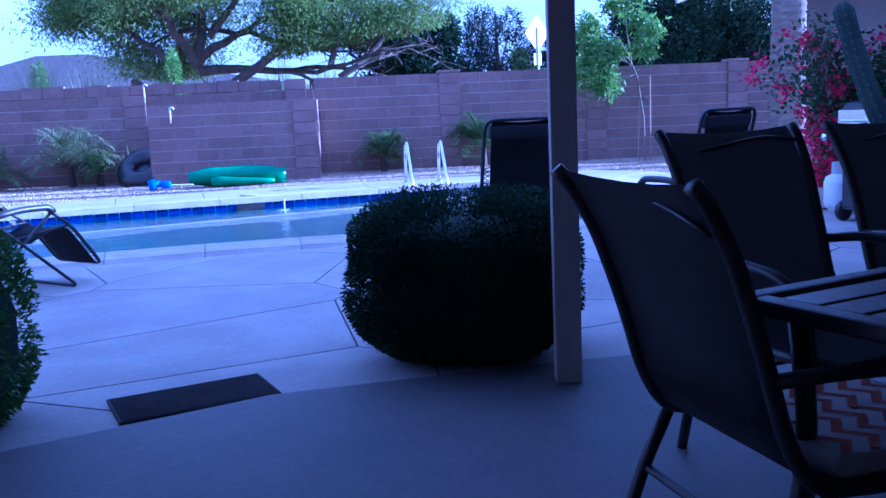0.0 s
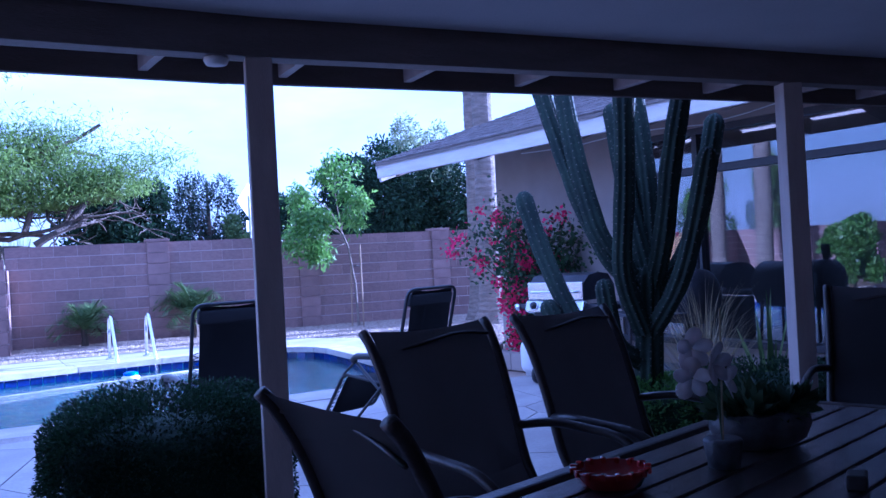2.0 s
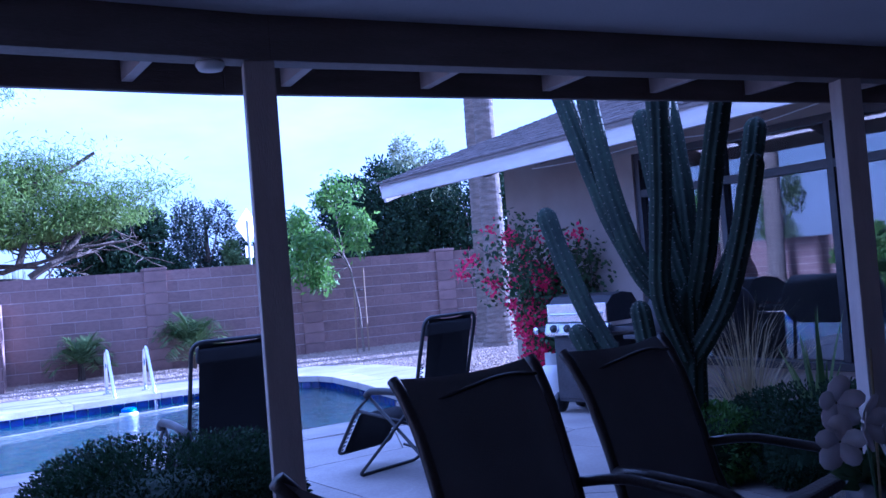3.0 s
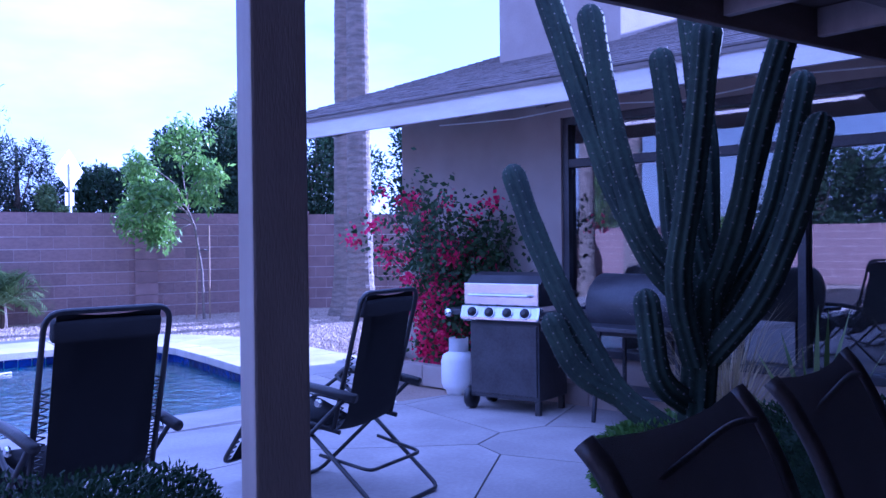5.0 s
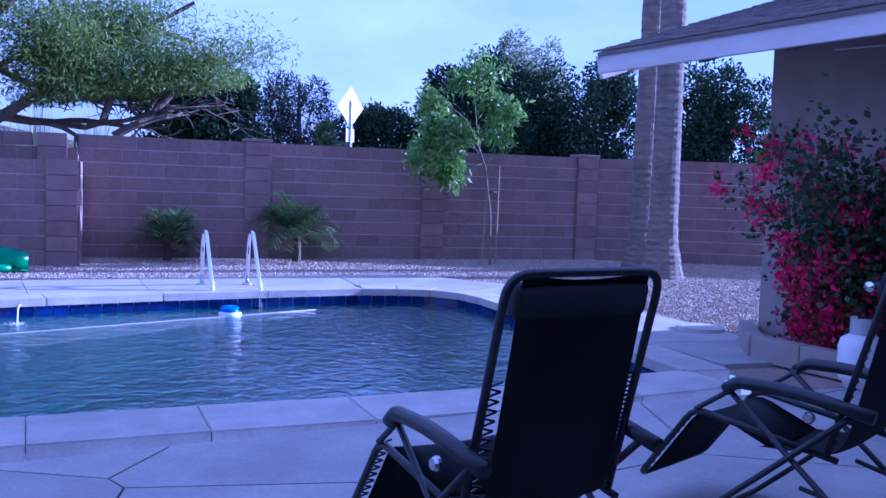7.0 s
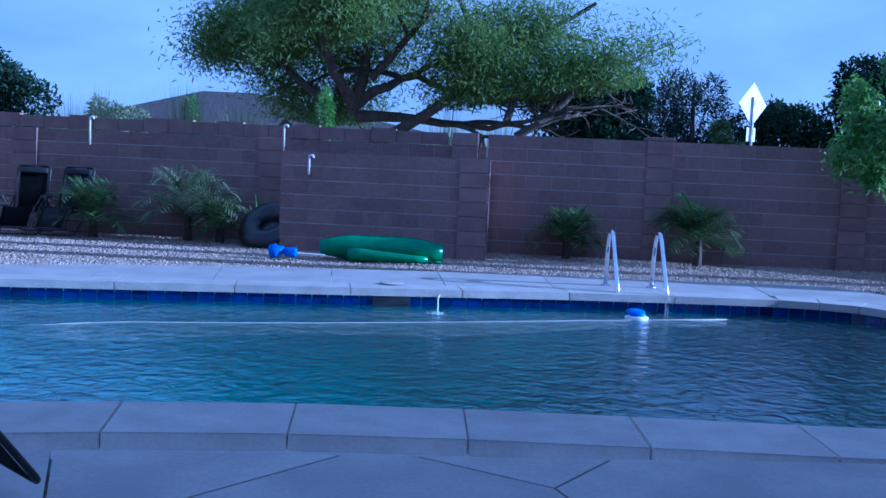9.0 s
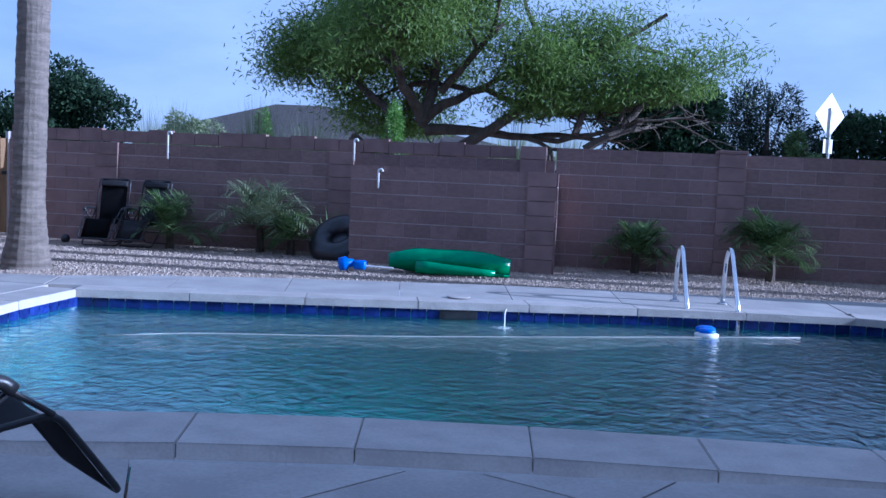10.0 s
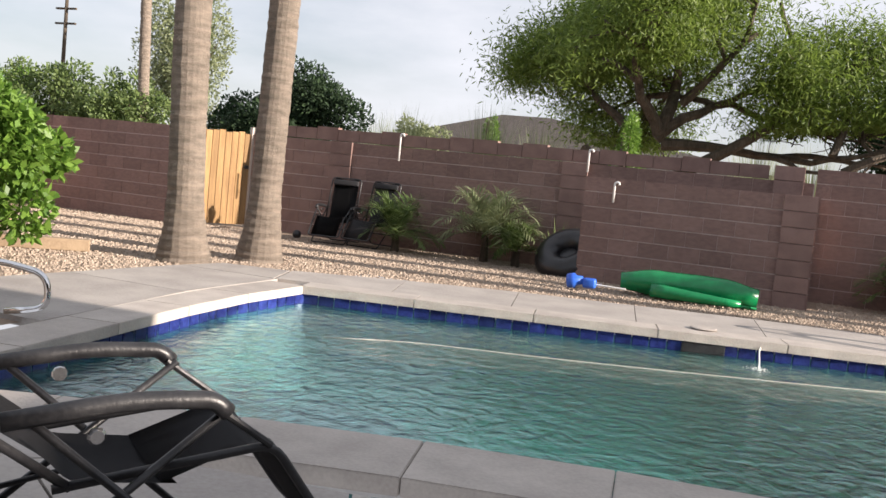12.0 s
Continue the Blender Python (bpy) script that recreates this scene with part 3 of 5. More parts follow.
BB = 2.02
WEST = (-11, -3.7)
run(WEST, (BEND[0] + 0.03, BEND[1]), BB, BB + 0.17, 0.05, "beam", "beam")
run(BEND, BEND_B, BB + 0.001, BB + 0.169, 0.049, "beam", "beam")
E1 = Vector((-0.98, -1.79))
E2 = E1 + bdir * 4.2
run((-11, -3.13), E1, BB + 0.02, BB + 0.168, 0.018, "beam", "eave_board")
run(E1, E2, BB + 0.021, BB + 0.167, 0.018, "beam", "eave_board")
for i in range(13):
    p = Vector(BEND).lerp(Vector(WEST), 0.03 + i * 0.06)
    part("rafter_tail", boxed((-0.02, 0.02, BB + 0.05), (0.02, 0.54, BB + 0.165), 0.003, pose(p.x, p.y, 0, 0, 0, 7.6)), "post", cover)
for i in range(7):
    p = Vector(BEND) + bdir * (0.25 + i * 0.61)
    part("rafter_tail", boxed((-0.02, 0.02, BB + 0.05), (0.02, 0.54, BB + 0.165), 0.003, pose(p.x, p.y, 0, 0, 0, math.degrees(math.atan2(bdir.y, bdir.x)))), "post", cover)
part("roof_boards", sheet([(-11, -3.11), tuple(E1 + Vector((0, 0.02))), tuple(E2 + bn * 0.02), (3.6, -2.6), (5.2, -8.8), (-11, -8.8)], BB + 0.17, BB + 0.27), "beam", cover)
tagged(part("ceiling", sheet([(-11, -3.77), (-0.98, -2.43), (BEND_B.x, BEND_B.y - 0.08), (5.0, -8.6), (-11, -8.6)], BB + 0.148, BB + 0.167), "ceiling"), "pale painted patio ceiling", "ceiling", kind="structure")


def post(x, y, ang):
    ob = tagged(part("patio_post", boxed((-0.051, -0.051, 0.012), (0.051, 0.051, BB + 0.002), 0.006), "post"), "square tan painted patio post under the beam", "post", group="patio posts")
    ob.matrix_world = pose(x, y, 0, 0, 0, ang)
    return ob


post(*BEND, -8)
post(*P2, -17)
smoke = thing("ceiling_sensor", pose(BEND[0] - 0.16, BEND[1] - 0.02, BB), "round white sensor under the patio beam", "sensor")
part("cap", lathe(bmesh.new(), [(0.045, 0), (0.047, -0.012), (0.038, -0.028), (0.018, -0.032)]), "white", smoke, smooth=True)


# ---- clipped shrubs ----
def shrub(name, label, outline, h, mat, count, size, seed, squash=0.45):
    """A clipped shrub: a lumpy rounded body thick with short leaves. outline: centre, half widths, turn."""
    x, y, a, b, ang = outline
    root = thing(name, pose(x, y, 0, 0, 0, ang), label, "shrub")
    rng = random.Random(seed)
    bm = bmesh.new()
    bmesh.ops.create_icosphere(bm, subdivisions=4, radius=1)
    spots, normals = [], []

    def shape(v):
        p = Vector(v)
        e = lambda c: math.copysign(abs(c) ** squash, c)
        p = Vector((e(p.x), e(p.y), e(p.z)))
        l = max(0.72, noise.noise(p * 2.1 + Vector((seed, 0, 0))) * 0.10 + 1.0)
        return Vector((p.x * a * l, p.y * b * l, max(0.0, (p.z * 0.5 + 0.5)) * h * (0.5 + 0.5 * l)))

    for v in bm.verts:
        v.co = shape(v.co) * 0.82
    part("twig_body", bm, "hedge", root)
    for _ in range(count):
        d = Vector((rng.gauss(0, 1), rng.gauss(0, 1), rng.gauss(0, 1))).normalized()
        p = shape(d)
        spots.append(p * rng.uniform(0.86, 1.0))
        normals.append(Vector((p.x / a, p.y / b, (p.z / h - 0.4) * 1.6)).normalized())
    leaves("foliage", spots, size, mat, root, rng, narrow=0.4, normals=normals)
    return root


shrub("clipped_hedge", "dense dark green clipped round hedge by the patio post", (-1.31, -1.8, 0.52, 0.44, -10), 0.75, "hedge", 72000, 0.019, 3, 0.68)
shrub("clipped_shrub", "bright green clipped shrub by the patio edge", (-3.37, -2.42, 0.36, 0.36, 0), 0.78, "box", 14000, 0.028, 4, 0.6)
shrub("low_shrub", "dark green low shrub round the cactus foot", (1.66, -1.1, 0.42, 0.36, -15), 0.42, "box", 12000, 0.034, 12, 0.7)
shrub("low_shrub", "dark green low clipped shrub under the cactus", (2.25, -1.6, 0.55, 0.42, -20), 0.5, "hedge", 14000, 0.03, 9, 0.6)


# ---- patio furniture ----
def table():
    hx, hy, z = 0.78, 0.47, 0.72
    root = thing("patio_table", pose(-0.155, -4.285, 0.012, 0, 0, 22), "dark metal slatted rectangular patio table", "table")
    n = 9
    w = (2 * hy - 0.1) / n
    for i in range(n):
        y = -hy + 0.05 + i * w
        part("slat", boxed((-hx + 0.052, y + 0.006, z - 0.03), (hx - 0.052, y + w - 0.006, z - 0.014), 0.003), "tabletop", root)
    for s in (-1, 1):
        part("rim", boxed((-hx, s * hy - 0.024, z - 0.045), (hx, s * hy + 0.024, z - 0.012), 0.008), "bronze", root)
        part("end_rim", boxed((s * hx - 0.05 if s > 0 else -hx, -hy + 0.025, z - 0.045), (hx if s > 0 else -hx + 0.05, hy - 0.025, z - 0.012), 0.008), "bronze", root)
        for t in (-1, 1):
            leg = part("leg", tubed(bend([(s * (hx - 0.08), t * (hy - 0.07), z - 0.045), (s * (hx - 0.1), t * (hy - 0.09), 0.4), (s * (hx - 0.04), t * (hy - 0.05), 0.0)], 0.2), 0.02), "bronze", root, smooth=True)
    part("stretcher", tubed([(-hx + 0.1, 0, 0.25), (hx - 0.1, 0, 0.25)], 0.012), "bronze", root)
    return root


table()


def patio_chair():
    """Faces +y; the top of the back is 0.36 behind the origin."""
    root = thing("patio_chair", Matrix.Identity(4), "bronze metal patio armchair with a brown sling seat and back", "chair", "chairs round the table")
    hw = 0.25
    side = lambda s, pts: [(s * (hw + dx), y, z) for dx, y, z in pts]
    spine = [(0.0, 0.30, 0.40), (0.0, 0.05, 0.385), (0.0, -0.16, 0.40), (0.0, -0.22, 0.50), (0.0, -0.27, 0.68), (0.005, -0.33, 0.85), (0.012, -0.385, 0.95), (0.015, -0.415, 0.982)]
    for s in (-1, 1):
        rail = part("back_rail", tube(bmesh.new(), bend(side(s, spine), 0.09, 3), 0.017, 8), "bronze", root, smooth=True)
        part("arm", tube(bmesh.new(), bend(side(s, [(0.0, -0.255, 0.62), (0.05, -0.12, 0.64), (0.055, 0.16, 0.62), (0.05, 0.26, 0.56), (0.03, 0.27, 0.30), (0.03, 0.25, 0.0)]), 0.08, 4), 0.016, 8), "bronze", root, smooth=True)
        part("rear_leg", tube(bmesh.new(), bend(side(s, [(0.02, -0.14, 0.40), (0.03, -0.22, 0.22), (0.03, -0.28, 0.0)]), 0.1), 0.016, 8), "bronze", root, smooth=True)
    part("cross_bar", tubed([(-hw, 0.29, 0.395), (hw, 0.29, 0.395)], 0.012), "bronze", root)
    part("brace", tubed([(-hw - 0.02, -0.2, 0.25), (hw + 0.02, -0.2, 0.25)], 0.01), "bronze", root)
    part("top_seam", tubed(bend([(-hw, -0.375, 0.935), (-0.1, -0.36, 0.955), (0.1, -0.36, 0.925), (hw, -0.375, 0.895)], 0.1), 0.006, 6), "bronze", root, smooth=True)

    def cloth(pts, name):
        line = bend([(0, y, z) for _, y, z in pts], 0.07, 4)
        bm = bmesh.new()
        rows = []
        for p in line:
            rows.append([bm.verts.new((u * (hw - 0.01), p.y - 0.0 + 0.018 * (1 - u * u), p.z - 0.012 * (1 - u * u))) for u in (-1, -0.5, 0, 0.5, 1)])
        for a, b in zip(rows, rows[1:]):
            for i in range(4):
                bm.faces.new((a[i], a[i + 1], b[i + 1], b[i]))
        bmesh.ops.solidify(bm, geom=bm.faces, thickness=0.004)
        part(name, bm, "sling", root, "brown woven sling", smooth=True)

    cloth(spine[:4], "seat")
    cloth(spine[3:], "backrest")
    return root


def seat_at(x, y, turn, first=[]):
    m = pose(x, y, 0.012, 0, 0, turn)
    if not first:
        first.append(patio_chair())
        first[0].matrix_world = m @ Matrix.Diagonal((1, 1, 0.968, 1))
        return first[0]
    return copy_thing(first[0], m @ Matrix.Diagonal((1, 1, 1.035, 1)))


seat_at(-0.89, -4.06, -79)
seat_at(-0.45, -3.33, 196)
seat_at(0.2, -3.15, 198)
seat_at(1.42, -3.1, 127)
cush = thing("seat_cushion", pose(-0.79, -4.05, 0.38, 0, 0, -77), "flat cushion with a white and rust zigzag pattern on a chair", "cushion")
part("pad", boxed((-0.22, -0.2, 0.012), (0.22, 0.22, 0.062), 0.02), "cushion", cush, smooth=True)
for k in range(6):
    y = -0.16 + k * 0.066
    pts = [(-0.2 + 0.05 * i, y + (0.022 if i % 2 else -0.022), 0.0635) for i in range(9)]
    bm = bmesh.new()
    for a, b in zip(pts, pts[1:]):
        bm.faces.new([bm.verts.new(q) for q in (a, b, (b[0], b[1] + 0.026, b[2]), (a[0], a[1] + 0.026, a[2]))])
    part("zigzag_stripe", bm, "cushred", cush)

ash = thing("ashtray", pose(-0.66, -4.16, 0.72), "round red glass ashtray on the table", "ashtray")
part("bowl", lathe(bmesh.new(), [(0.055, 0), (0.066, 0.004), (0.08, 0.03), (0.084, 0.038), (0.078, 0.04), (0.066, 0.018), (0.03, 0.012)], 32), "red", ash, smooth=True)
for k in range(16):
    a = k * math.pi / 8
    part("rib", boxed((0.072, -0.006, 0.028), (0.088, 0.006, 0.043), 0.003, pose(0, 0, 0, 0, 0, math.degrees(a))), "red", ash)

rng = random.Random(21)
pots = thing("succulent_planter", pose(-0.14, -4.05, 0.72, 0, 0, -10), "grey stone planter of dark succulents on the table", "planter")
bm = bmesh.new()
lathe(bm, [(0.06, 0), (0.08, 0.015), (0.09, 0.05), (0.085, 0.085), (0.077, 0.087), (0.07, 0.07)], 14)
for v in bm.verts:
    v.co.x *= 1.5
    v.co += v.co.normalized() * noise.noise(v.co * 30) * 0.006
part("bowl", bm, "pot", pots, smooth=True)
spots, nrm = [], []
for _ in range(420):
    c = rng.choice([(-0.09, 0, 0.085), (0.0, 0.03, 0.10), (0.1, -0.01, 0.085), (0.04, -0.04, 0.08), (-0.05, -0.04, 0.085)])
    d = Vector((rng.gauss(0, 1), rng.gauss(0, 1), abs(rng.gauss(0, 1)))).normalized()
    spots.append(Vector(c) + d * 0.015)
    nrm.append(d * 2)
leaves("rosette", spots, 0.055, "succulent", pots, rng, narrow=0.4, normals=nrm)
orch = thing("orchid", pose(-0.36, -4.17, 0.72), "white orchid bloom on a thin stake in a small pot", "orchid")
part("pot", lathe(bmesh.new(), [(0.035, 0), (0.045, 0.06), (0.04, 0.065), (0.02, 0.06)], 16), "pot", orch, smooth=True)
part("stake", tubed([(0, 0, 0.05), (0.01, 0.0, 0.36)], 0.0025, 5), "dry", orch)
part("stem", tubed(bend([(0, 0, 0.05), (0.0, 0.02, 0.24), (-0.07, 0.06, 0.27)], 0.08), 0.003, 5), "succulent", orch)
for cxyz, turn in (((-0.05, 0.03, 0.27), -20), ((-0.02, 0.0, 0.235), 15), ((-0.06, 0.02, 0.205), -40), ((0.02, 0.01, 0.20), 40)):
    bm = bmesh.new()
    for k in range(5):
        ang = k * 1.257 + 0.3
        size = 0.05 if k % 2 else 0.042
        d, e = Vector((math.cos(ang), 0, math.sin(ang))), Vector((-math.sin(ang), 0, math.cos(ang)))
        rim_pts = [d * size * (0.55 - 0.5 * math.cos(a)) + e * size * 0.42 * math.sin(a) + Vector((0, -0.012 * (1 - math.cos(a)), 0)) for a in (2 * math.pi * q / 10 for q in range(10))]
        bm.faces.new([bm.verts.new(q) for q in rim_pts])
    bmesh.ops.transform(bm, matrix=pose(*cxyz, 0, 0, turn), verts=bm.verts)
    bmesh.ops.solidify(bm, geom=bm.faces, thickness=0.0015)
    part("bloom", bm, "orchid", orch, smooth=True)
plug = thing("small_gadget", pose(-0.27, -4.46, 0.72, 0, 0, 40), "small black box with a white end on the table", "gadget")
part("case", boxed((-0.03, -0.02, 0), (0.03, 0.02, 0.03), 0.006), "black", plug)
part("end_cap", boxed((0.031, -0.014, 0.006), (0.04, 0.014, 0.026), 0.003), "white", plug)

mat_ob = thing("door_mat", pose(-2.46, -2.21, 0.0, 0, 0, 22), "dark brown ribbed door mat at the patio edge", "mat")
part("mat_body", boxed((-0.31, -0.165, 0), (0.31, 0.165, 0.012), 0.004), "mat", mat_ob)
for k in range(15):
    part("rib", boxed((-0.3, -0.158 + k * 0.0212, 0.012), (0.3, -0.15 + k * 0.0212, 0.016)), "mat", mat_ob)


# ---- zero-gravity loungers ----
def lounger(top=(-0.24, 1.02)):
    """Faces +y; top: the upper end of the back (y, z)."""
    root = thing("reclining_lounger", Matrix.Identity(4), "black folding recliner with a laced fabric sling", "lounger", "pool loungers")
    hw = 0.245
    back = [(0.20, 0.335), (-0.06, 0.36), (-0.11, 0.42), top]
    tilt = math.atan2(back[2][0] - top[0], top[1] - back[2][1])
    head = Vector(back[2]).lerp(Vector(top), 0.88)
    foot = [(0.16, 0.34), (0.42, 0.44), (0.64, 0.13)]
    frame_pts = [(-hw, back[1][0], back[1][1]), (-hw, back[3][0], back[3][1]), (hw, back[3][0], back[3][1]), (hw, back[1][0], back[1][1])]
    part("back_frame", tube(bmesh.new(), bend(frame_pts, 0.07, 5), 0.012, 8), "black", root, smooth=True)
    part("foot_frame", tube(bmesh.new(), bend([(-hw, -0.1, 0.36), (-hw, 0.43, 0.435), (-hw, 0.65, 0.13), (hw, 0.65, 0.13), (hw, 0.43, 0.435), (hw, -0.1, 0.36)], 0.05, 4), 0.012, 8), "black", root, smooth=True)
    part("front_base", tube(bmesh.new(), bend([(-hw - 0.03, -0.16, 0.535), (-hw - 0.03, 0.42, 0.012), (hw + 0.03, 0.42, 0.012), (hw + 0.03, -0.16, 0.535)], 0.05, 4), 0.011, 8), "black", root, smooth=True)
    part("rear_base", tube(bmesh.new(), bend([(-hw - 0.015, 0.30, 0.54), (-hw - 0.015, -0.34, 0.012), (hw + 0.015, -0.34, 0.012), (hw + 0.015, 0.30, 0.54)], 0.05, 4), 0.011, 8), "black", root, smooth=True)
    part("rear_brace", tube(bmesh.new(), bend([(-hw, 0.02, 0.24), (-hw + 0.02, -0.26, 0.19), (hw - 0.02, -0.26, 0.19), (hw, 0.02, 0.24)], 0.05, 4), 0.009, 8), "black", root, smooth=True)
    for s in (-1, 1):
        arm = part("armrest", tube(bmesh.new(), bend([(s * (hw + 0.035), -0.22, 0.535), (s * (hw + 0.04), 0.05, 0.575), (s * (hw + 0.04), 0.25, 0.57), (s * (hw + 0.04), 0.29, 0.535)], 0.1, 4), 0.023, 10), "black", root, smooth=True)
        part("arm_link", tubed([(s * (hw + 0.02), 0.27, 0.54), (s * (hw + 0.01), 0.42, 0.435)], 0.010), "black", arm)
        part("knob", lathe(bmesh.new(), [(0.02, 0), (0.022, 0.01), (0.016, 0.02)], 10, pose(s * (hw + 0.05), -0.02, 0.5, 0, 90 * s, 0)), "steel", arm)
        # lacing between frame and sling
        bm = bmesh.new()
        for k in range(26):
            t0, t1 = 0.04 + k * 0.0205, 0.04 + (k + 1) * 0.0205
            pa, pb = Vector((back[1][0], back[1][1])).lerp(Vector((back[3][0], back[3][1])), t0), Vector((back[1][0], back[1][1])).lerp(Vector((back[3][0], back[3][1])), t1)
            xa, xb = (hw, hw - 0.045) if k % 2 else (hw - 0.045, hw)
            tube(bm, [(s * xa, pa.x, pa.y), (s * xb, pb.x, pb.y)], 0.004, 4)
        for k in range(22):
            t0, t1 = k / 22, (k + 1) / 22
            pa, pb = Vector((0.43, 0.435)).lerp(Vector((0.65, 0.13)), t0), Vector((0.43, 0.435)).lerp(Vector((0.65, 0.13)), t1)
            xa, xb = (hw, hw - 0.04) if k % 2 else (hw - 0.04, hw)
            tube(bm, [(s * xa, pa.x, pa.y), (s * xb, pb.x, pb.y)], 0.004, 4)
        tagged(part("lacing", bm, "black", root, "black cord lacing"), kind="stuff")
    for pts, name, dip in ((back, "back_sling", 0.02), (foot, "foot_sling", 0.012)):
        line = bend([(0, y, z) for y, z in pts], 0.08, 4)
        bm = bmesh.new()
        rows = [[bm.verts.new((u * (hw - 0.042), p.y + dip * (1 - u * u) * 0.5, p.z - dip * (1 - u * u))) for u in (-1, -0.6, -0.2, 0.2, 0.6, 1)] for p in line]
        for a, b in zip(rows, rows[1:]):
            for i in range(5):
                bm.faces.new((a[i], a[i + 1], b[i + 1], b[i]))
        bmesh.ops.solidify(bm, geom=bm.faces, thickness=0.004)
        part(name, bm, "fabric", root, "black mesh fabric", smooth=True)
    part("head_pillow", boxed((-hw + 0.035, -0.03, -0.045), (hw - 0.035, 0.03, 0.045), 0.02, Matrix.Translation((0, head.x + 0.02, head.y)) @ Matrix.Rotation(tilt, 4, "X")), "fabric", root, smooth=True)
    return root


first_lounger = lounger()
first_lounger.matrix_world = pose(-0.78, -0.14, 0, 0, 0, 10)
copy_thing(first_lounger, pose(0.56, 0.11, 0, 0, 0, 25))
reclined = lounger((-0.60, 0.76))
reclined.matrix_world = pose(-4.17, 0.40, 0, 0, 0, -38)
tagged(reclined, "black folding recliner laid well back by the pool", "lounger", "pool loungers")

# ---- grill, tank, smoker ----
grill = thing("gas_grill", pose(2.66, 1.36, 0, 0, 0, -69), "gas grill with a stainless lid front and a black cart", "grill")
part("cart", boxed((-0.29, -0.20, 0.10), (0.29, 0.24, 0.66), 0.01), "dark", grill, "black painted cart with a flat door")
part("door", boxed((-0.275, -0.212, 0.13), (0.275, -0.2, 0.64), 0.006), "dark", grill)
panel = part("control_panel", boxed((-0.33, -0.055, -0.055), (0.33, 0.015, 0.055), 0.02, Matrix.Translation((0, -0.22, 0.715)) @ Matrix.Rotation(radians(-18), 4, "X")), "steel", grill, "stainless control panel")
for x in (-0.22, -0.075, 0.075, 0.22):
    knob = part("knob", lathe(bmesh.new(), [(0.036, 0), (0.036, 0.012), (0.026, 0.014), (0.024, 0.035), (0.015, 0.037)], 16, Matrix.Translation((x, -0.275, 0.735)) @ Matrix.Rotation(radians(72), 4, "X")), "black", panel, smooth=True)
    part("bezel", lathe(bmesh.new(), [(0.044, 0), (0.044, 0.006), (0.038, 0.008)], 16, Matrix.Translation((x, -0.272, 0.734)) @ Matrix.Rotation(radians(72), 4, "X")), "chrome", knob, smooth=True)
bm = bmesh.new()
prof = [(-0.22, 0.78), (-0.235, 0.86), (-0.215, 0.94), (-0.14, 1.0), (0.0, 1.02), (0.15, 1.0), (0.24, 0.9), (0.25, 0.78)]
a = [bm.verts.new((-0.31, y, z)) for y, z in prof]
b = [bm.verts.new((0.31, y, z)) for y, z in prof]
bm.faces.new(a[::-1])
bm.faces.new(b)
for i in range(len(prof) - 1):
    bm.faces.new((a[i], a[i + 1], b[i + 1], b[i]))
bmesh.ops.recalc_face_normals(bm, faces=bm.faces)
lid = part("lid", bm, "dark", grill, "black hood")
part("lid_front", boxed((-0.312, -0.246, 0.785), (0.312, -0.225, 0.945), 0.008), "steel", lid, "brushed stainless front")
part("handle", tubed(bend([(-0.25, -0.25, 0.855), (-0.25, -0.29, 0.86), (0.25, -0.29, 0.86), (0.25, -0.25, 0.855)], 0.02), 0.011), "chrome", lid, smooth=True)
for s in (-1, 1):
    part("side_shelf", boxed((s * 0.52 if s < 0 else 0.31, -0.2, 0.70), (-0.31 if s < 0 else 0.62, 0.2, 0.745), 0.01), "dark", grill)
    wheel = part("wheel", lathe(bmesh.new(), [(0.085, -0.02), (0.085, 0.02), (0.05, 0.022), (0.03, 0.03)], 24, pose(-0.31, s * 0.15, 0.087, 0, 90, 0)), "black", grill, smooth=True)
    part("leg", boxed((0.25, s * 0.18 - 0.02, 0.0), (0.29, s * 0.18 + 0.02, 0.1), 0.004), "black", grill)
part("side_knob", lathe(bmesh.new(), [(0.035, 0), (0.03, 0.02)], 14, Matrix.Translation((-0.48, -0.2, 0.715)) @ Matrix.Rotation(radians(90), 4, "X")), "chrome", grill, smooth=True)

tank = thing("propane_tank", pose(2.7, 2.17, 0), "white propane tank standing beside the grill", "gas tank")
part("shell", lathe(bmesh.new(), [(0.10, 0.0), (0.105, 0.03), (0.13, 0.05), (0.143, 0.09), (0.145, 0.27), (0.13, 0.32), (0.08, 0.35), (0.04, 0.36)], 28), "white", tank, smooth=True)
bm = bmesh.new()
for k in range(20):
    if k not in (0, 1, 2, 3):
        a0, a1 = k * math.pi / 10, (k + 1) * math.pi / 10
        bm.faces.new([bm.verts.new((0.08 * math.cos(t), 0.08 * math.sin(t), z)) for t, z in ((a0, 0.34), (a1, 0.34), (a1, 0.46), (a0, 0.46))])
bmesh.ops.solidify(bm, geom=bm.faces, thickness=0.005)
part("collar", bm, "white", tank)
part("valve", boxed((-0.025, -0.025, 0.355), (0.025, 0.025, 0.43), 0.008), "steel", tank)

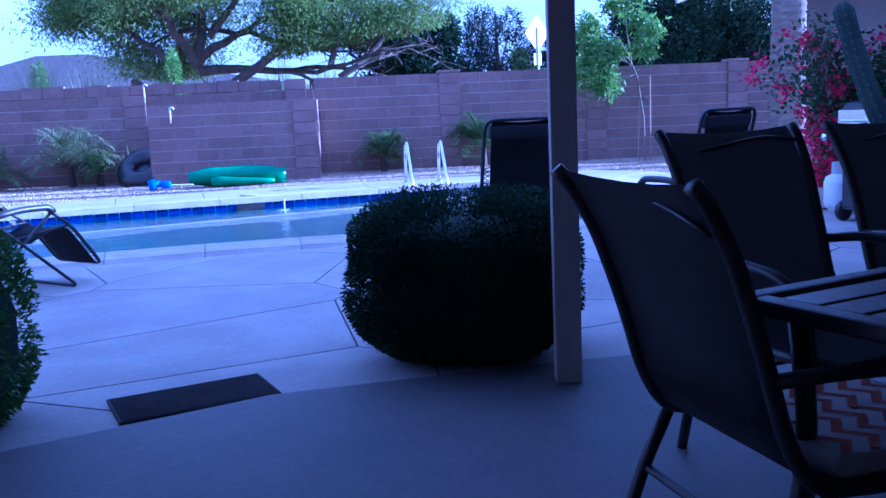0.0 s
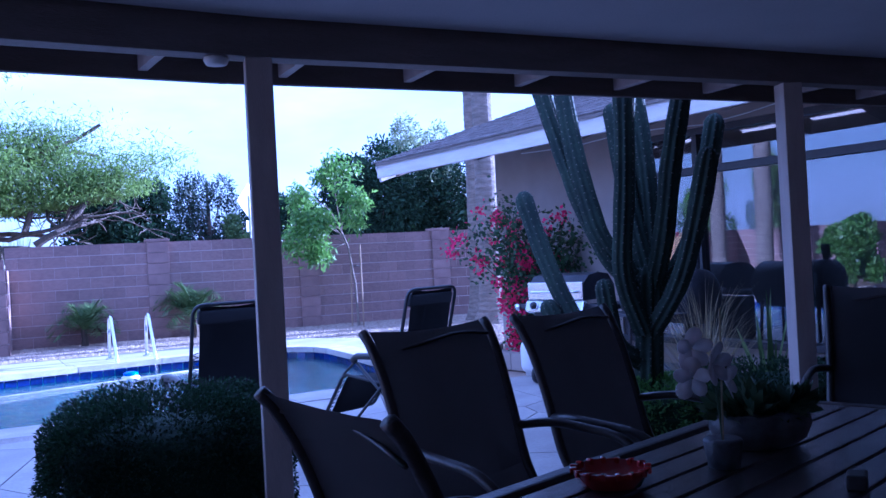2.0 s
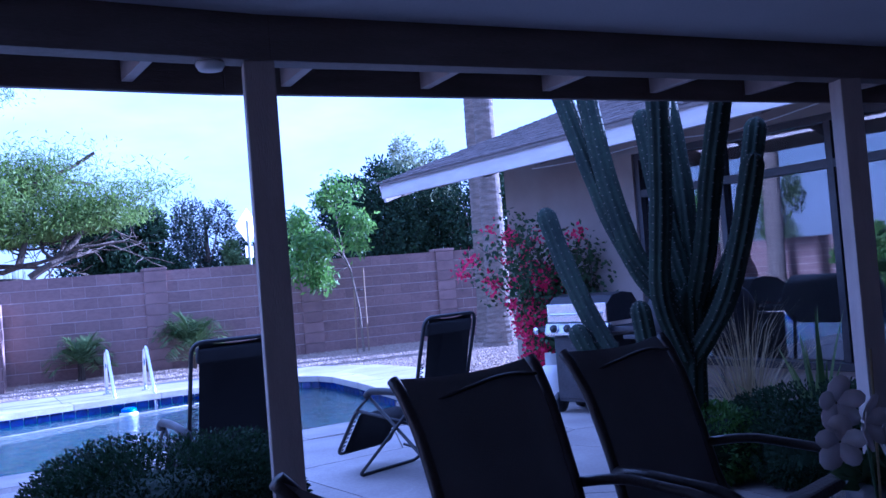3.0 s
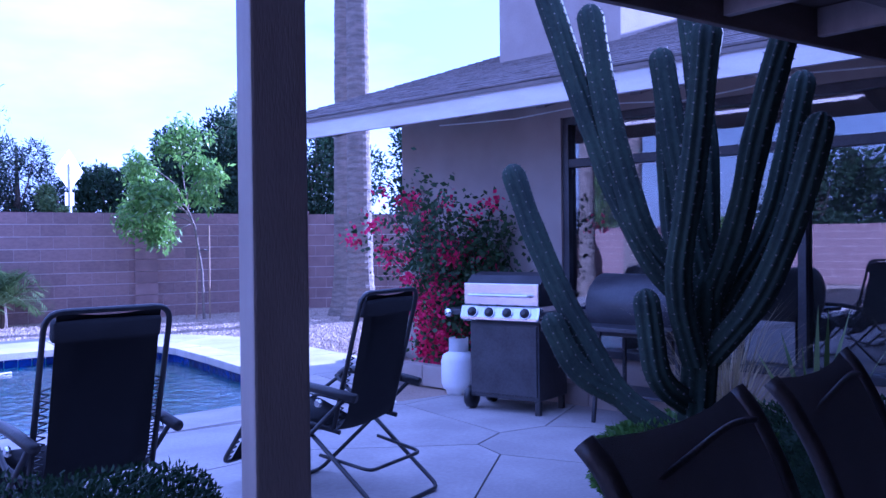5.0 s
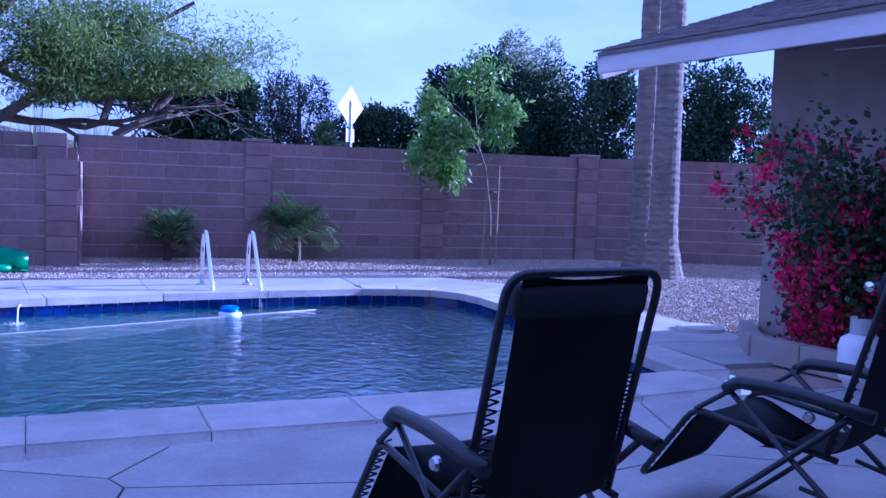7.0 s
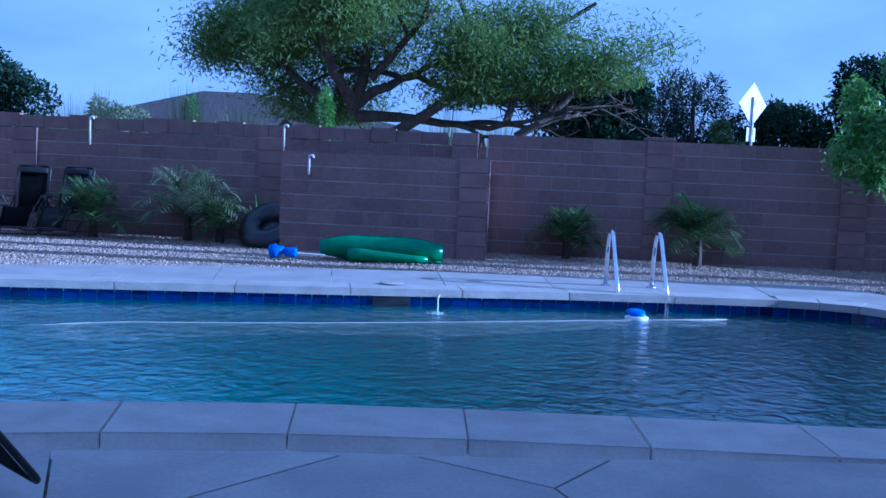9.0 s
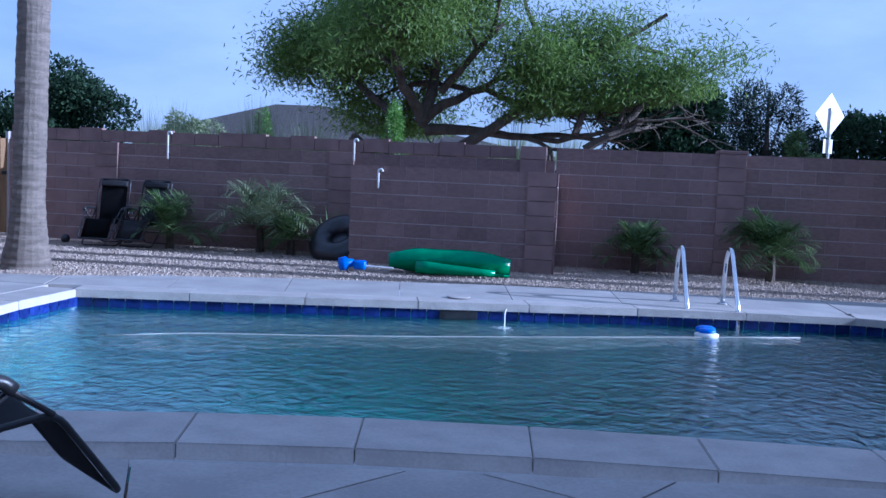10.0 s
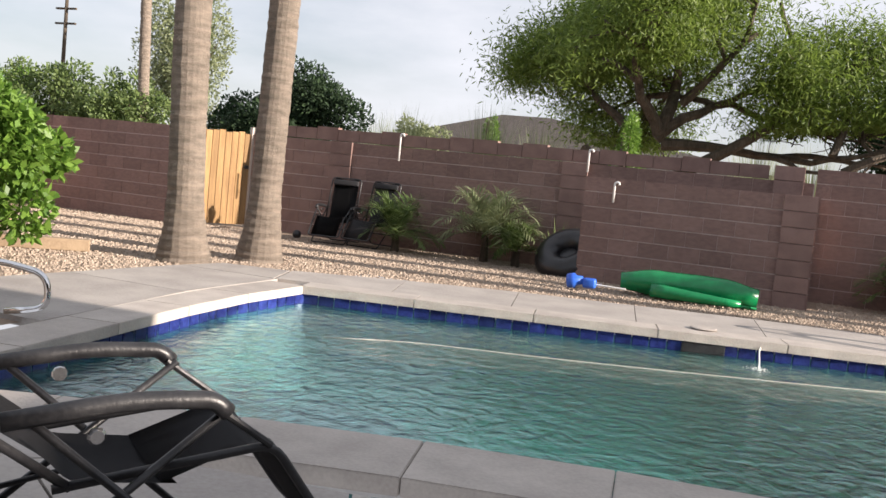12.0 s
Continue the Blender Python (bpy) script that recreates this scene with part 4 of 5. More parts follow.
smoker = thing("barrel_smoker", pose(2.98, 0.35, 0, 0, 0, -80), "black barrel smoker with a front shelf", "smoker")
bm = lathe(bmesh.new(), [(0.12, -0.40), (0.2, -0.38), (0.22, -0.36), (0.22, 0.36), (0.2, 0.38), (0.12, 0.40)], 28, pose(0, 0, 0.80, 0, 90, 0))
part("barrel", bm, "dark", smoker, smooth=True)
part("front_shelf", boxed((-0.4, -0.45, 0.66), (0.4, -0.22, 0.69), 0.006), "dark", smoker)
part("chimney", tubed([(0.3, 0, 0.98), (0.3, 0, 1.16)], 0.035, 12), "dark", smoker)
for s in (-1, 1):
    for t in (-1, 1):
        part("leg", tubed([(s * 0.3, t * 0.15, 0.66), (s * 0.33, t * 0.19, 0.0)], 0.016), "dark", smoker)
part("low_shelf", boxed((-0.33, -0.17, 0.2), (0.33, 0.17, 0.22), 0.005), "dark", smoker)

# low curb of the planting strip by the house
curb = tagged(new("planter_curb"), "low whitish block curb round the planting strip", "curb", kind="structure")
line = along([(3.2, 3.95), (2.72, 3.25), (2.86, 2.5), (3.2, 1.0), (3.3, -0.2)], 0.42)
for a, b in zip(line, line[1:]):
    d = b - a
    part("curb_block", boxed((0.004, -0.06, -0.02), (d.length - 0.004, 0.06, 0.165), 0.01, pose(a.x, a.y, 0, 0, 0, math.degrees(math.atan2(d.y, d.x)))), "stucco", curb)
tagged(part("planter_soil", sheet([(3.2, 3.85), (2.78, 3.2), (2.92, 2.5), (3.24, 1.0), (3.7, 0.8)], -0.03, 0.09), "soil"), "dry soil of the planting strip", "soil", kind="structure")
stepping = thing("stepping_stone", pose(3.1, 4.45, 0.0), "flat round pale stepping stone by the curb", "stone")
part("disc", lathe(bmesh.new(), [(0.2, -0.03), (0.22, 0.0), (0.21, 0.03), (0.17, 0.035)], 20), "coping", stepping)


# ---- tall cactus ----
cactus = thing("columnar_cactus", pose(1.64, -1.12, 0, 0, 0, 13.5), "tall dark green columnar cactus with many ribbed arms", "cactus")
ARMS = [
    [(0, 0, 0), (0.02, -0.02, 0.5), (0.0, -0.08, 1.05)],
    [(0, -0.02, 0.95), (-0.16, 0.10, 1.15), (-0.20, 0.27, 1.5), (-0.22, 0.42, 1.9), (-0.24, 0.62, 2.46)],
    [(0, -0.02, 1.0), (-0.2, 0.12, 1.25), (-0.22, 0.28, 1.75), (-0.22, 0.38, 2.3)],
    [(0, -0.06, 1.1), (-0.05, 0.02, 1.55), (-0.06, 0.10, 2.08)],
    [(0.05, -0.06, 1.1), (0.03, -0.08, 1.6), (0.02, 0.0, 2.28)],
    [(-0.05, -0.05, 0.7), (-0.22, -0.04, 1.05), (-0.3, -0.18, 1.6), (-0.37, -0.27, 2.1)],
    [(0.02, -0.08, 0.95), (-0.06, -0.26, 1.3), (-0.1, -0.36, 1.7), (-0.14, -0.5, 2.1)],
    [(0.02, -0.06, 0.7), (-0.06, -0.36, 1.0), (-0.10, -0.52, 1.35), (-0.1, -0.62, 1.71)],
    [(-0.02, 0.05, 0.35), (-0.08, 0.32, 0.5), (-0.1, 0.62, 0.95), (-0.08, 0.82, 1.3), (-0.07, 0.95, 1.6)],
    [(-0.06, 0.3, 0.5), (-0.18, 0.5, 0.62), (-0.2, 0.62, 0.85)],
    [(0.0, 0.0, 0.5), (-0.2, 0.06, 0.62), (-0.22, 0.10, 0.98)],
    [(0.06, -0.1, 0.9), (0.2, -0.3, 1.3), (0.26, -0.42, 1.95)],
    [(0.06, 0.05, 0.9), (0.2, 0.2, 1.4), (0.22, 0.22, 1.9)],
]


def ribbed(pts, r, name):
    pts = bend([Vector(p) for p in pts], 0.25, 5)
    fine = []
    for a, b in zip(pts, pts[1:]):
        n = max(1, int((b - a).length / 0.045))
        fine += [a.lerp(b, i / n) for i in range(n)]
    d = (pts[-1] - pts[-2]).normalized()
    tip = pts[-1]
    fine += [tip, tip + d * r * 0.45, tip + d * r * 0.8, tip + d * r * 1.0]
    n = len(fine)
    bm = bmesh.new()
    ribs = 8
    seg = ribs * 4
    ref, rings, marks = None, [], []
    for i, p in enumerate(fine):
        t = (fine[min(i + 1, n - 1)] - fine[max(i - 1, 0)]).normalized()
        ref = t.orthogonal().normalized() if ref is None else (ref - t * ref.dot(t)).normalized()
        side = t.cross(ref)
        rad = r * (0.86 + 0.1 * noise.noise(p * 5)) * (1 if i < n - 3 else (0.85, 0.55, 0.15)[i - n + 3])
        ring = []
        for k in range(seg):
            a = 2 * math.pi * k / seg
            q = rad * (1.0 + 0.20 * math.cos(ribs * a))
            v = p + (ref * math.cos(a) + side * math.sin(a)) * q
            ring.append(bm.verts.new(v))
            if k % 4 == 0 and i % 1 == 0 and i < n - 1:
                marks.append((v, (ref * math.cos(a) + side * math.sin(a))))
        rings.append(ring)
    for a, b in zip(rings, rings[1:]):
        for k in range(seg):
            bm.faces.new((a[k], a[(k + 1) % seg], b[(k + 1) % seg], b[k]))
    bm.faces.new(rings[-1])
    arm = part(name, bm, "cactus", cactus, smooth=True)
    verts, faces = [], []
    rg = random.Random(len(marks))
    for v, out in marks:
        for _ in range(3):
            e = (out + Vector((rg.gauss(0, 0.6), rg.gauss(0, 0.6), rg.gauss(0, 0.6)))).normalized() * 0.014
            w = e.orthogonal().normalized() * 0.0014
            k = len(verts)
            verts += [v + w, v - w, v + e]
            faces.append((k, k + 1, k + 2))
        k = len(verts)
        s = out.orthogonal().normalized() * 0.005
        u = out.cross(s)
        verts += [v + out * 0.002 + s, v + out * 0.002 + u, v + out * 0.002 - s, v + out * 0.002 - u]
        faces.append((k, k + 1, k + 2, k + 3))
    tagged(raw("spine", verts, faces, "spine", arm), kind="stuff")


for i, pts in enumerate(ARMS):
    ribbed(pts, 0.085 if i == 0 else 0.06, "trunk" if i == 0 else "arm")


# ---- poolside things ----
def ladder_rail(x):
    rail = thing("pool_ladder_rail", pose(x, 7.99, 0), "polished steel pool ladder rail over the coping", "ladder rail", "pool ladder")
    part("rail", tube(bmesh.new(), bend([(0.0, 0.18, 0.0), (0.0, 0.13, 0.48), (0.01, 0.04, 0.62), (0.02, -0.1, 0.60), (0.06, -0.46, 0.0), (0.06, -0.48, -0.75)], 0.13, 5), 0.024, 12), "chrome", rail, smooth=True)
    part("escutcheon", lathe(bmesh.new(), [(0.055, 0.0), (0.05, 0.012), (0.026, 0.02)], 16, pose(0, 0.18, 0.001)), "steel", rail, smooth=True)


ladder_rail(-0.95)
ladder_rail(-0.44)

grab = thing("pool_handrail", pose(-7.2, 2.9, 0, 0, 0, 25), "curved steel handrail at the shallow end", "handrail")
part("rail", tube(bmesh.new(), bend([(-0.25, 0, 0), (-0.25, 0, 0.34), (0.0, 0, 0.36), (0.3, 0, 0.30), (0.32, 0, 0.08), (0.05, 0, 0.04)], 0.12, 6), 0.022, 12), "chrome", grab, smooth=True)

# a solid black block stands in for the shade inside the skimmer
skim = thing("skimmer_mouth", pose(-3.2, 6.95, -0.11, 0, 0, 13), "skimmer opening, its shaded hollow a black block in the tile line", "skimmer")
part("throat", boxed((-0.19, -0.032, -0.07), (0.19, 0.005, 0.07), 0.006), "black", skim)
part("cover_disc", lathe(bmesh.new(), [(0.12, 0), (0.125, 0.006), (0.11, 0.012), (0.02, 0.014)], 24, pose(0.03, 0.3, 0.122)), "coping", skim)
jet = thing("water_spout", pose(-2.72, 7.03, -0.05), "small white spout of returning water", "water spout")
part("stream", tube(bmesh.new(), bend([(0, 0, 0.0), (0.0, -0.25, 0.0), (0.02, -0.5, -0.06), (0.02, -0.56, -0.108)], 0.2, 4), 0.006, 8), "white", jet, smooth=True)
rng = random.Random(31)
tagged(leaves("splash", [(0.02 + rng.gauss(0, 0.04), -0.58 + rng.gauss(0, 0.035), -0.104 + abs(rng.gauss(0, 0.01))) for _ in range(120)], 0.014, "orchid", jet, rng), kind="stuff")

floater = thing("chlorine_floater", pose(-0.78, 6.88, WATER, 0, 0, 10), "blue and white floating chlorine dispenser", "pool floater")
part("base_ring", lathe(bmesh.new(), [(0.06, -0.03), (0.11, -0.02), (0.115, 0.02), (0.07, 0.035)], 24), "white", floater, smooth=True)
part("cap", lathe(bmesh.new(), [(0.072, 0.03), (0.085, 0.04), (0.085, 0.055), (0.06, 0.07), (0.02, 0.075)], 24), "blue", floater, smooth=True)
part("top_ring", lathe(bmesh.new(), [(0.075, 0.0), (0.095, 0.01), (0.095, 0.045), (0.06, 0.06)], 24, pose(0.06, 0.22, 0.0)), "blue", floater, smooth=True)
hose = thing("pool_hose", pose(0, 0, WATER + 0.001), "thin pale hose floating across the pool", "hose")
part("line", tube(bmesh.new(), bend([(-5.85, 4.75, 0), (-5.3, 5.12, 0.004), (-4.0, 5.52, 0), (-2.55, 6.05, 0.003), (-0.9, 6.75, 0), (0.15, 7.15, 0)], 0.6, 8), 0.0036, 6), "coping", hose, smooth=True)

croc = thing("inflatable_float", pose(-3.7, 9.75, -0.02, 0, 0, 6), "green inflatable pool float lying on gravel", "pool float")
bm = bmesh.new()
pts = [(-0.78, 0.0, 0.15), (-0.5, 0.03, 0.165), (-0.15, 0.02, 0.16), (0.2, 0.03, 0.165), (0.55, 0.0, 0.15), (0.82, -0.02, 0.135)]
line = bend(pts, 0.15, 4)
tube(bm, line, [0.165 * min(1.0, 0.45 + 0.9 * math.sqrt(max(0.0, math.sin(math.pi * (i + 0.4) / len(line)))) * 0.75) for i in range(len(line))], 20)
part("body", bm, "green", croc, smooth=True)
part("side_roll", tube(bmesh.new(), bend([(-0.4, -0.2, 0.10), (-0.1, -0.24, 0.09), (0.3, -0.26, 0.075), (0.62, -0.26, 0.06)], 0.2, 4), 0.088, 14, 0.045), "green", croc, smooth=True)
bm = bmesh.new()
for k in range(14):
    tube(bm, [(0.6 + 0.01 * k, -0.26 - 0.006 * k, 0.05), (0.64 + 0.012 * k, -0.3 + 0.01 * (k % 3), 0.035 + 0.01 * (k % 2))], 0.012, 5)
part("claw", bm, "green", croc)

ringf = thing("inner_tube", pose(-5.5, 11.12, 0.24, 40, -12, 0), "black inflatable tube leaning on the screen wall", "inner tube")
bm = bmesh.new()
tube(bm, [(0.30 * math.cos(a), 0.30 * math.sin(a), 0) for a in (2 * math.pi * k / 28 for k in range(28))], 0.19, 14, closed=True)
part("ring", bm, "rubber", ringf, smooth=True)
part("centre_panel", lathe(bmesh.new(), [(0.02, 0.05), (0.2, 0.04), (0.27, 0.0), (0.2, -0.04), (0.02, -0.05)], 28), "rubber", ringf, smooth=True)
toy = thing("water_blaster", pose(-4.98, 9.4, 0.03, 0, 0, 4), "blue plastic toy with a pale handle on the gravel", "toy")
part("head", lathe(bmesh.new(), [(0.03, -0.10), (0.085, -0.09), (0.095, 0.0), (0.06, 0.03), (0.05, 0.1)], 16, pose(0, 0, 0.05, 0, 82, 0)), "blue", toy, smooth=True)
part("grip", boxed((0.1, -0.06, -0.02), (0.26, 0.06, 0.1), 0.03), "blue", toy, smooth=True)
part("handle", tubed([(0.25, 0, 0.03), (0.62, -0.02, 0.02)], 0.012), "white", toy)
ball = thing("small_ball", pose(-9.95, 11.2, 0.03), "small dark ball on the gravel", "ball")
bm = bmesh.new()
bmesh.ops.create_icosphere(bm, subdivisions=3, radius=0.07)
part("shell", bm, "rubber", ball, smooth=True)


for x, y, turn in ((-9.3, 11.35, 188), (-8.68, 11.45, 176)):
    tagged(copy_thing(first_lounger, pose(x, y, -0.03, 0, 0, turn)), "black folding recliner standing against the block wall", "lounger", "recliners by the wall")


def pipe(x, y, z0, z1, label, turn=0):
    root = thing("wall_pipe", pose(x, y, 0, 0, 0, turn), label, "pipe", "wall pipes")
    part("riser", tubed(bend([(0, 0, z0), (0, 0, z1), (0.055, 0, z1 + 0.005), (0.06, 0, z1 - 0.03)], 0.03), 0.016, 8), "white", root, smooth=True)
    part("clip", boxed((-0.025, 0.005, z0 + 0.1), (0.025, 0.03, z0 + 0.13), 0.003), "steel", root)


pipe(-5.55, 11.93, 1.45, 1.78, "short white pipe on the garden wall")
pipe(-8.63, 11.93, 1.35, 1.78, "short white pipe on the garden wall")
pipe(-4.88, 10.70, 1.05, 1.32, "short white pipe on the screen wall")

# ---- wooden gate and the timbers ----
gate = thing("wooden_gate", pose(-12.12, 11.02, -0.03, 0, 0, 58), "weathered yellow-brown plank gate between block walls", "gate")
for k in range(10):
    part("plank", boxed((0.02 + k * 0.116, -0.012, 0.03), (0.128 + k * 0.116, 0.012, 1.6 + 0.015 * (k % 3)), 0.004), "gatewood", gate)
for z in (0.3, 1.4):
    part("rail", boxed((0.02, 0.013, z), (1.18, 0.05, z + 0.09), 0.004), "gatewood", gate)
for x, h in ((-0.06, 1.72), (1.22, 1.72)):
    part("gate_post", boxed((x - 0.05, -0.05, 0), (x + 0.05, 0.05, h), 0.006), "post", gate)
part("latch", boxed((1.08, -0.03, 1.0), (1.16, -0.012, 1.06), 0.004), "black", gate)
for i, (x, y, l, a) in enumerate(((-10.1, 6.1, 1.0, 40), (-11.3, 5.75, 2.2, 12), (-12.2, 7.1, 1.6, -70))):
    tb = thing("landscape_timber", pose(x, y, -0.03, 0, 0, a), "weathered square landscape timber on the gravel", "timber", "landscape timbers")
    part("beam", boxed((-l / 2, -0.07, 0), (l / 2, 0.07, 0.13), 0.012), "timber", tb)


# ---- plants ----
def blade(verts, faces, base, d, length, width, sag, seg=5, up=Vector((0, 0, 1))):
    d = d.normalized()
    side = d.cross(up)
    side = side.normalized() if side.length > 1e-3 else Vector((1, 0, 0))
    k = len(verts)
    p = Vector(base)
    for i in range(seg + 1):
        t = i / seg
        w = width * (1 - t) ** 0.7 * (0.35 + 0.65 * min(1, t * 4))
        verts += [p + side * w, p - side * w]
        p = p + (d + Vector((0, 0, -sag * t * t * 2.2))).normalized() * (length / seg)
    for i in range(seg):
        a = k + 2 * i
        faces.append((a, a + 1, a + 3, a + 2))


def pygmy_palm(x, y, h, spread, fronds, seed, mat="palmleaf", label="small feathery palm growing at the block wall"):
    rg = random.Random(seed)
    root = thing("small_palm", pose(x, y, -0.035, 0, 0, rg.uniform(0, 360)), label, "palm", "small palms")
    part("trunk", tubed([(0, 0, 0), (0.01, 0, 0.12), (0, 0.01, h * 0.32)], 0.07, 10, 0.05), "bark", root)
    for f in range(fronds):
        a, e = rg.uniform(0, 6.283), rg.uniform(0.15, 1.35)
        d = Vector((math.cos(a) * math.cos(e), math.sin(a) * math.cos(e), math.sin(e)))
        length = spread * rg.uniform(0.8, 1.15)
        verts, faces, p = [], [], Vector((0, 0, h * 0.3))
        n = 16
        for i in range(n):
            t = i / n
            step = (d + Vector((0, 0, -1.5 * t * t))).normalized()
            p = p + step * (length / n)
            s = step.cross(Vector((0, 0, 1))).normalized()
            if i > 1:
                for q in (-1, 1):
                    out = (s * q + step * 0.75 + Vector((0, 0, 0.15 + rg.uniform(-0.25, 0.2)))).normalized()
                    blade(verts, faces, p, out, length * 0.45 * math.sin(math.pi * min(0.97, 0.15 + t * 0.85)) + 0.06, 0.015, 0.35, 3)
        blade(verts, faces, (0, 0, h * 0.3), d, length, 0.009, 0.75, 8)
        raw("frond", verts, faces, mat, root)
    return root


pygmy_palm(-1.16, 11.55, 0.95, 0.6, 46, 1)
pygmy_palm(0.75, 11.5, 1.2, 0.76, 54, 2)
pygmy_palm(-8.2, 11.15, 0.85, 0.72, 38, 3)
pygmy_palm(-6.85, 11.4, 1.35, 0.84, 48, 4, "pale", "grey-green feathery palm growing at the block wall")
pygmy_palm(-6.32, 11.3, 0.7, 0.55, 28, 5, "palmleaf")


def spiky(name, x, y, z, count, length, width, mat, label, cat, seed, sag=0.1, low=0.5):
    rg = random.Random(seed)
    root = thing(name, pose(x, y, z), label, cat)
    verts, faces = [], []
    for _ in range(count):
        a, e = rg.uniform(0, 6.283), rg.uniform(low, 1.5)
        blade(verts, faces, (rg.gauss(0, 0.02), rg.gauss(0, 0.02), 0), Vector((math.cos(a) * math.cos(e), math.sin(a) * math.cos(e), math.sin(e))), length * rg.uniform(0.6, 1.1), width, sag, 4)
    tagged(raw("foliage", verts, faces, mat, root), kind="stuff")
    return root


spiky("agave", -5.8, 11.6, -0.03, 22, 0.85, 0.022, "palmleaf", "thin upright agave by the block wall", "agave", 7, 0.05, 1.0)
spiky("aloe", 2.65, -1.1, 0.0, 40, 0.85, 0.03, "palmleaf", "dark spiky aloe beneath the house window", "aloe", 8, 0.25)
spiky("aloe", 3.0, -1.7, 0.0, 36, 0.75, 0.03, "palmleaf", "dark spiky aloe beneath the house window", "aloe", 9, 0.3)
spiky("ornamental_grass", 2.5, -0.65, 0.0, 260, 1.05, 0.004, "dry", "tall thin dry grass by the cactus", "grass", 10, 0.55, 0.8)

# bougainvillea on the house wall
vine = thing("bougainvillea", pose(3.14, 3.1, 0.08) @ Matrix.Scale(1.08, 4), "red-flowering bougainvillea climbing the stucco wall", "climber")
rg = random.Random(14)
wood, leafspots, bloomspots = bmesh.new(), [], []
for k in range(46):
    p = Vector((rg.uniform(-0.05, 0.1), rg.uniform(-0.35, 0.12), 0))
    d = Vector((rg.uniform(-0.16, 0.04), rg.uniform(-0.85, 0.2), 1)).normalized()
    pts = [p.copy()]
    reach = rg.uniform(0.5, 1.85)
    for i in range(9):
        d = (d + Vector((rg.gauss(0.0, 0.1), rg.gauss(-0.02, 0.13), rg.gauss(-0.05, 0.1)))).normalized()
        p = p + d * reach / 9
        p.x = min(p.x, 0.17 + 0.13 * -p.y * 0.9 if p.y < 0 else 0.12)
        p.z = max(p.z, 0.05)
        p.y = max(p.y, -0.62 + 0.1 * math.sin(k))
        pts.append(p.copy())
        red = p.y > -0.3 and rg.random() < 0.9 or rg.random() < 0.3
        for _ in range(34):
            leafspots.append(p + Vector((rg.gauss(0, 0.06), rg.gauss(0, 0.12), rg.gauss(0, 0.11))))
        if red:
            c = p + Vector((rg.gauss(-0.05, 0.06), rg.gauss(0, 0.08), rg.gauss(0, 0.06)))
            bloomspots += [c + Vector((rg.gauss(0, 0.045), rg.gauss(0, 0.045), rg.gauss(0, 0.045))) for _ in range(36)]
    tube(wood, pts, 0.009, 5, 0.003)
tagged(part("stem", wood, "bark", vine), kind="stuff")
leaves("foliage", leafspots, 0.05, "bougleaf", vine, rg, narrow=0.65)
leaves("blossom", bloomspots, 0.042, "bloom", vine, rg, "bright red-pink bracts", narrow=0.75)


# ---- trees ----
def limb(bm, p, d, length, r, depth, tips, rg, kink=0.28, drop=0.0, forks=3, keep=0.7):
    pts, n = [p.copy()], 5
    for i in range(n):
        d = (d + Vector((rg.gauss(0, kink), rg.gauss(0, kink), rg.gauss(0, kink * 0.7) - drop))).normalized()
        p = p + d * length / n
        pts.append(p.copy())
        if depth <= 1 and i > 1:
            tips.append((p.copy(), d.copy()))
    tube(bm, pts, r, 7 if r > 0.03 else 5, r * 0.55)
    if depth > 0:
        for k in range(forks):
            q = pts[rg.choice((3, 4, 5))]
            e = (d + Vector((rg.gauss(0, 0.65), rg.gauss(0, 0.65), rg.gauss(0, 0.4)))).normalized()
            limb(bm, q, e, length * keep * rg.uniform(0.8, 1.2), r * 0.55, depth - 1, tips, rg, kink, drop, forks, keep)


def feathery_tree(x, y, starts, seed):
    rg = random.Random(seed)
    root = thing("mesquite_tree", pose(x, y, -0.035) @ Matrix.Scale(1.05, 4), "broad feathery green mesquite tree with dark crooked limbs", "tree")
    bm, tips = bmesh.new(), []
    for p, d, length, r, depth in starts:
        limb(bm, Vector(p), Vector(d).normalized(), length, r, depth, tips, rg, 0.2, 0.0, 3, 0.72)
    part("trunk", bm, "bark", root)
    spots, nrm = [], []
    for p, d in tips:
        for _ in range(92):
            q = p + Vector((rg.gauss(0, 0.36), rg.gauss(0, 0.36), rg.gauss(-0.04, 0.24)))
            if q.z > 2.15 + 0.16 * max(0, q.x):
                spots.append(q)
                nrm.append(Vector((0, 0, -0.35)))
    leaves("crown", spots, 0.13, "mesquite", root, rg, narrow=0.2, normals=nrm)
    return root, len(spots)


